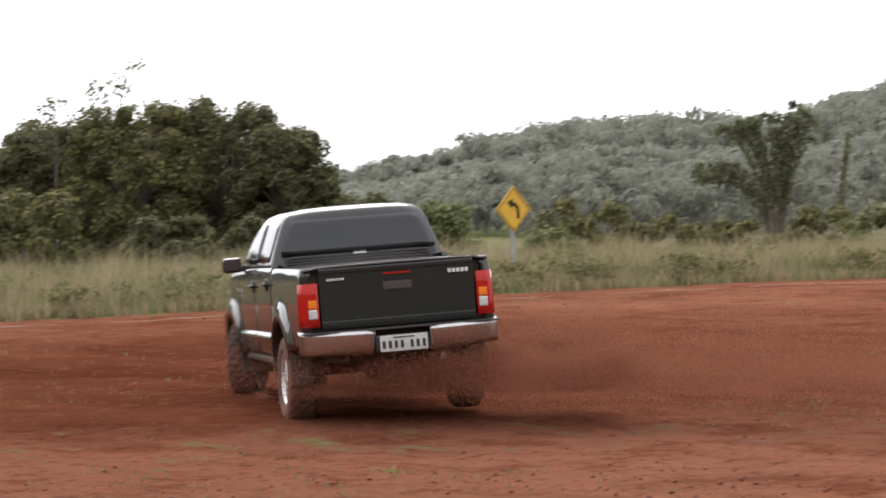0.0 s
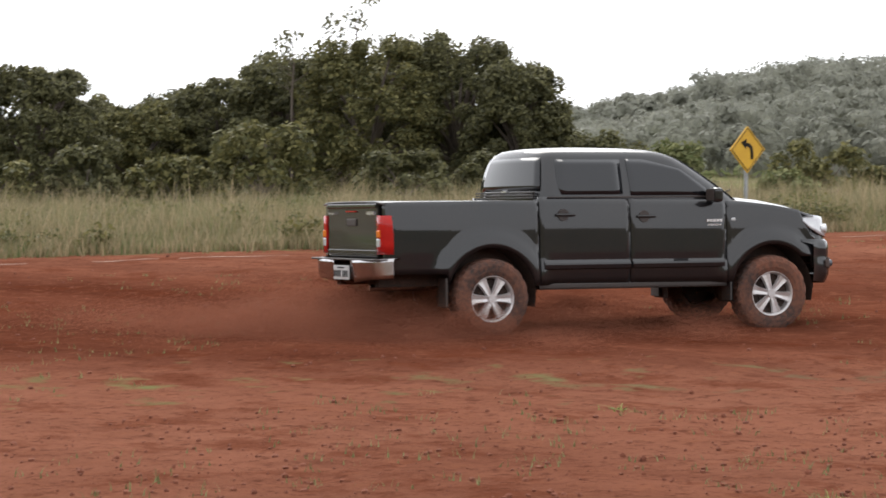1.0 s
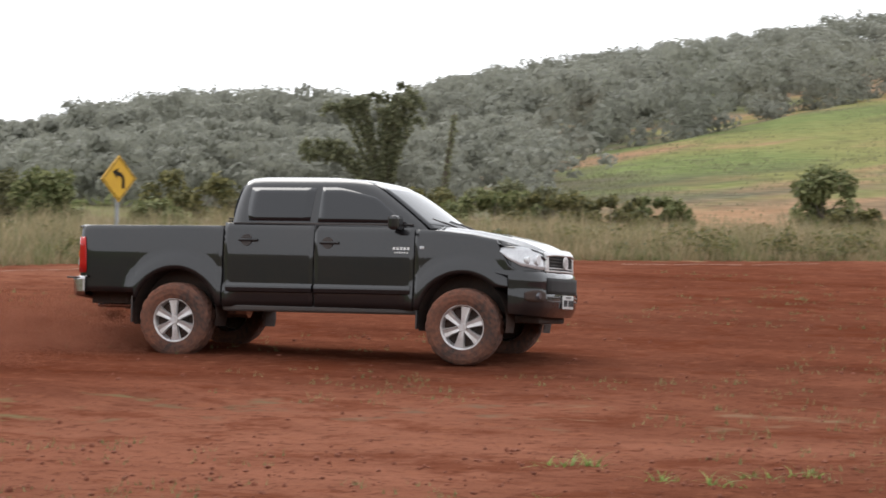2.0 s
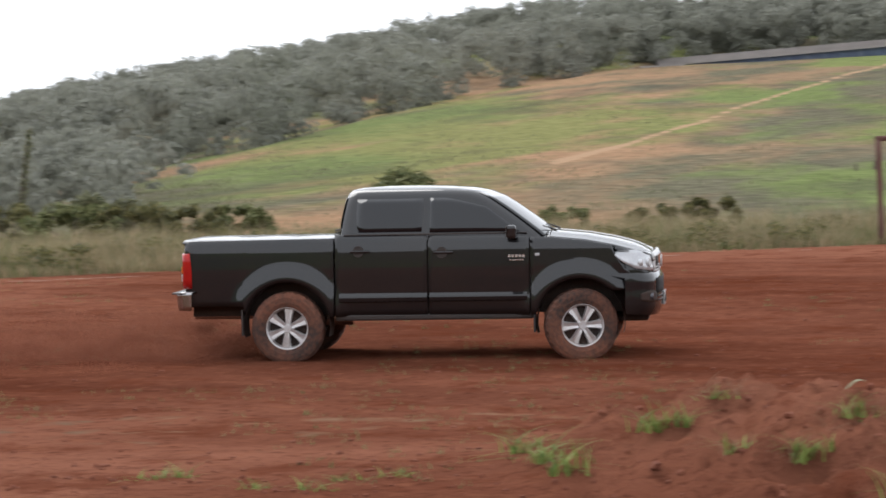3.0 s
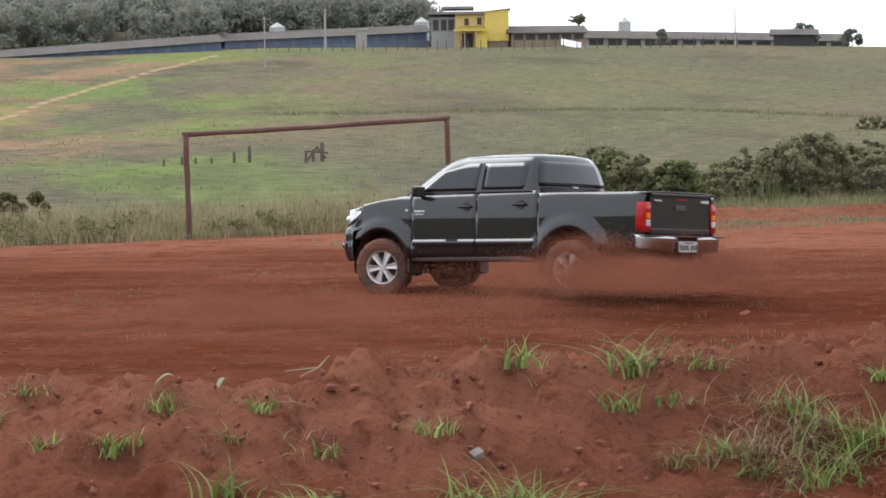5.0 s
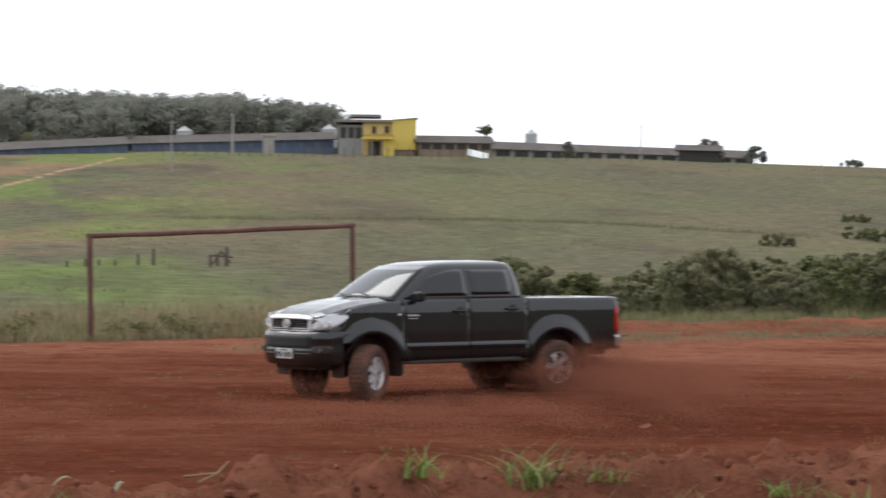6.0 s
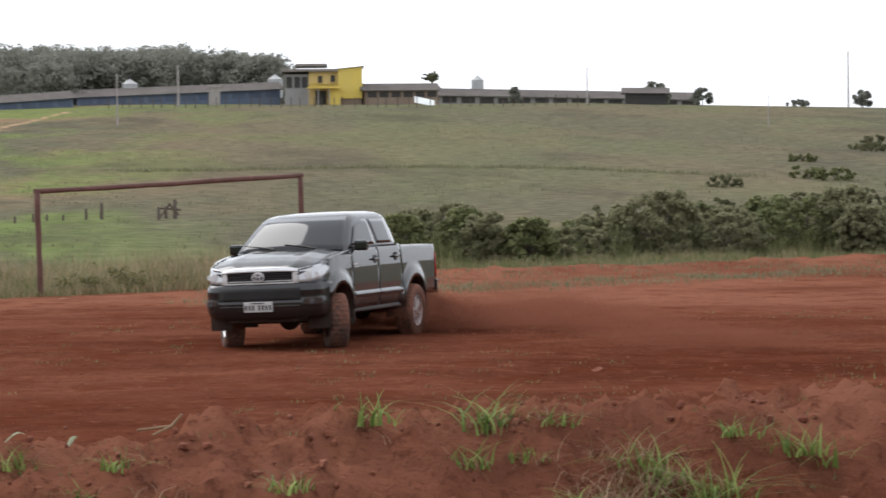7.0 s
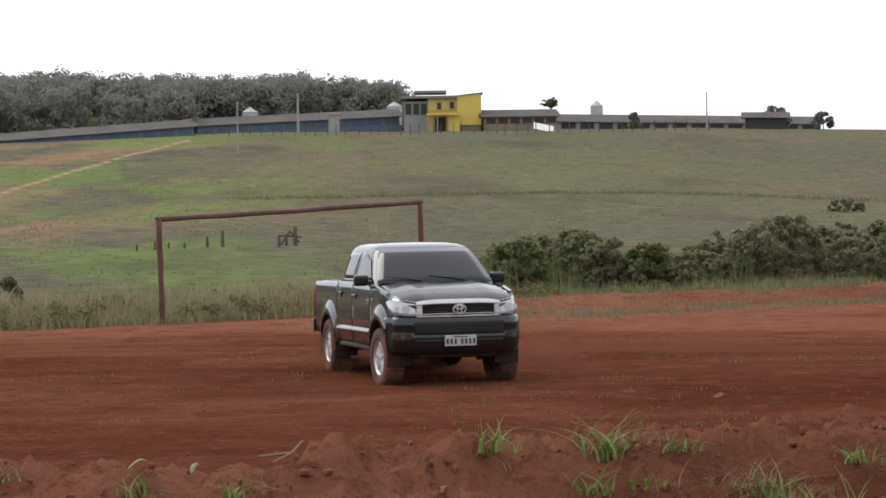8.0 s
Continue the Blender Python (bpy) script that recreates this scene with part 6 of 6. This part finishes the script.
# ---- dust thrown up by the rear wheels: clouds of fine grains ----
DUST = leaf_material("red_dust", (0.225, 0.084, 0.049), (0.300, 0.120, 0.073), 0.5)


def dust_mesh(seed, n, sx, sy, sz, grain):
    g = np.random.default_rng(seed)
    lumps = g.normal(size=(22, 3)) * np.array([sx, sy, sz])
    wide = g.uniform(0.18, 0.60, 22)
    pick = g.integers(0, 22, n)
    c = lumps[pick] + g.normal(size=(n, 3)) * np.array([sx, sy, sz]) * wide[pick][:, None]
    c[:, 2] = np.abs(c[:, 2] + sz * 0.4)
    u = g.normal(size=(n, 3))
    u /= np.linalg.norm(u, axis=1)[:, None]
    v = np.cross(u, g.normal(size=(n, 3)))
    v /= np.linalg.norm(v, axis=1)[:, None]
    s = grain * g.uniform(0.5, 1.5, n)[:, None]
    return quads_mesh("dust_cloud", c, u * s, v * s, DUST)


DUST_SHAPES = [dust_mesh(1, 8000, 0.22, 0.22, 0.10, 0.0032), dust_mesh(2, 60000, 0.46, 0.42, 0.18, 0.0036), dust_mesh(3, 60000, 0.85, 0.7, 0.24, 0.0031)]
dust = []
for k, (lag, side, shape, rise) in enumerate([(0.03, 1, 0, 0.08), (0.03, -1, 0, 0.08), (0.07, 0, 1, 0.12), (0.15, 1, 1, 0.10), (0.15, -1, 1, 0.10), (0.32, 0, 1, 0.12), (0.5, -1, 2, 0.14), (0.5, 1, 2, 0.12), (0.75, 0, 2, 0.16), (1.0, -1, 2, 0.16), (1.3, 0, 2, 0.16), (1.7, 1, 2, 0.14), (2.2, 0, 2, 0.16)]):
    ob = tagged(new("dust_cloud", DUST_SHAPES[shape]), "red dust cloud thrown up behind the spinning wheels", "dust", "dust behind the truck", kind="stuff")
    dust.append((ob, lag, side, rise))


# ---- what moves ----
def drive_pose(x, y, z, head, nose, lean):
    turn = Matrix.Rotation(radians(head), 4, 'Z') @ Matrix.Rotation(radians(lean), 4, 'X') @ Matrix.Rotation(radians(-nose), 4, 'Y')
    return Matrix.Translation((x, y, z)) @ turn


def smooth_drive(t):
    """The truck's place and turns at any time, along smooth curves through DRIVE."""
    ts = [r[0] for r in DRIVE]
    k = max(0, min(len(ts) - 2, int(np.searchsorted(ts, t, side="right")) - 1))
    h = ts[k + 1] - ts[k]
    q = (t - ts[k]) / h
    out = []
    for c in range(1, 7):
        def slope(i):
            lo, hi = max(i - 1, 0), min(i + 1, len(ts) - 1)
            return (DRIVE[hi][c] - DRIVE[lo][c]) / (ts[hi] - ts[lo])
        a, b = DRIVE[k][c], DRIVE[k + 1][c]
        out.append(a * (2 * q ** 3 - 3 * q * q + 1) + b * (3 * q * q - 2 * q ** 3) + h * slope(k) * (q ** 3 - 2 * q * q + q) + h * slope(k + 1) * (q ** 3 - q * q))
    return out


def wheel_rows(hx, side):
    """Spin and steer of one wheel, in the truck's space, ten rows a second."""
    rows, turned = [], 0.0
    for k in range(81):
        t = k / 10
        pace = float(np.interp(t, [0, 1.0, 1.7, 2.8, 4.0, 5.2, 6.0, 7.0, 8.0], [420, 420, 460, 420, 400, 420, 240, 220, 300]))
        if hx > 0:
            pace *= 0.6
        turned += pace * 0.1 * (k > 0)
        steer = float(np.interp(t, [r[0] for r in STEER], [r[1] for r in STEER])) if hx > 0 else 0.0
        # the body leans on its springs; the wheels keep to the ground
        x, y, z, head, nose_up, lean = smooth_drive(t)
        body = drive_pose(x, y, z, head, nose_up, lean)
        level = drive_pose(x, y, 0, head, 0, 0)
        hub = level @ Vector((hx, side * 0.752, 0))
        hub.z = ground_z(hub.x, hub.y) + HUB_Z - 0.042
        near = (body @ Vector((hx, side * 0.752, HUB_Z))).z
        hub.z = near + max(-0.06, min(0.07, hub.z - near))
        m = body.inverted() @ Matrix.Translation(hub) @ Matrix.Rotation(radians(head + steer), 4, 'Z')
        if side < 0:
            m = m @ Matrix.Rotation(math.pi, 4, 'Z') @ Matrix.Rotation(radians(-turned), 4, 'Y')
        else:
            m = m @ Matrix.Rotation(radians(turned), 4, 'Y')
        rows.append((t, m))
    return rows


# seconds, front wheels' turn to the left in degrees
STEER = [(0.0, -25), (0.2, -24), (0.5, -15), (0.7, -8), (1.0, -4), (1.5, 0), (1.7, 4), (2.8, 0), (3.0, 12), (3.2, 20), (3.5, 30), (3.7, 34), (4.0, 30), (4.2, 26), (4.5, 24), (4.7, 18), (5.2, 14), (5.8, 26), (6.0, 30), (6.5, 32), (7.0, 30), (7.5, 18), (8.0, 4)]


def dust_rows(lag, side, rise):
    """A dust cloud hangs where a rear wheel was a little earlier, and drifts off as it settles."""
    rows = []
    for k in range(41):
        t = k / 5
        back = t - lag
        x, y, z, head, nose_up, lean = smooth_drive(max(back, 0.0))
        if back < 0:
            x, y = x - back * 3.6 + 0.3, y - back * 0.5
        a = radians(head)
        wx = x - 1.95 * math.cos(a) - side * 0.75 * math.sin(a) + lag * ramp_of(t, [(0, 0.4), (0.5, -0.6), (1, -3.2), (1.7, -1.6), (3, -0.6), (3.8, 2.0), (4.4, 5.2), (4.7, 5.2), (5.4, 1.2), (6.5, 1.5), (7, 1.2), (8, 0.6)])
        wy = y - 1.95 * math.sin(a) + side * 0.75 * math.cos(a) + lag * ramp_of(t, [(0, 0.9), (3.9, 0.9), (4.4, 2.6), (4.7, 2.6), (5.4, 0.9)])
        stir = ramp_of(t, [(0, 1.5), (0.5, 0.8), (0.9, 0.30), (1.7, 0.4), (2.8, 0.3), (3.4, 0.3), (4.0, 0.5), (4.2, 0.75), (4.4, 1.4), (4.8, 1.6), (5.5, 0.5), (6.4, 1.1), (7.0, 0.8), (7.6, 0.15), (8, 0.0)])
        if lag > 1.2 and t > 3:
            stir *= 0.35
        rows.append((t, Matrix.Translation((wx, wy, ground_z(wx, wy) + rise * stir - 0.20 * (1 - stir))) @ Matrix.Rotation(radians(40 * lag + 12 * t), 4, 'Z')))
    return rows


def motions():
    walk(truck, [(k / 10, drive_pose(*smooth_drive(k / 10))) for k in range(81)])
    for w, hx, side in wheels:
        walk(w, wheel_rows(hx, side))
    for d, lag, side, rise in dust:
        walk(d, dust_rows(lag, side, rise))


motions()
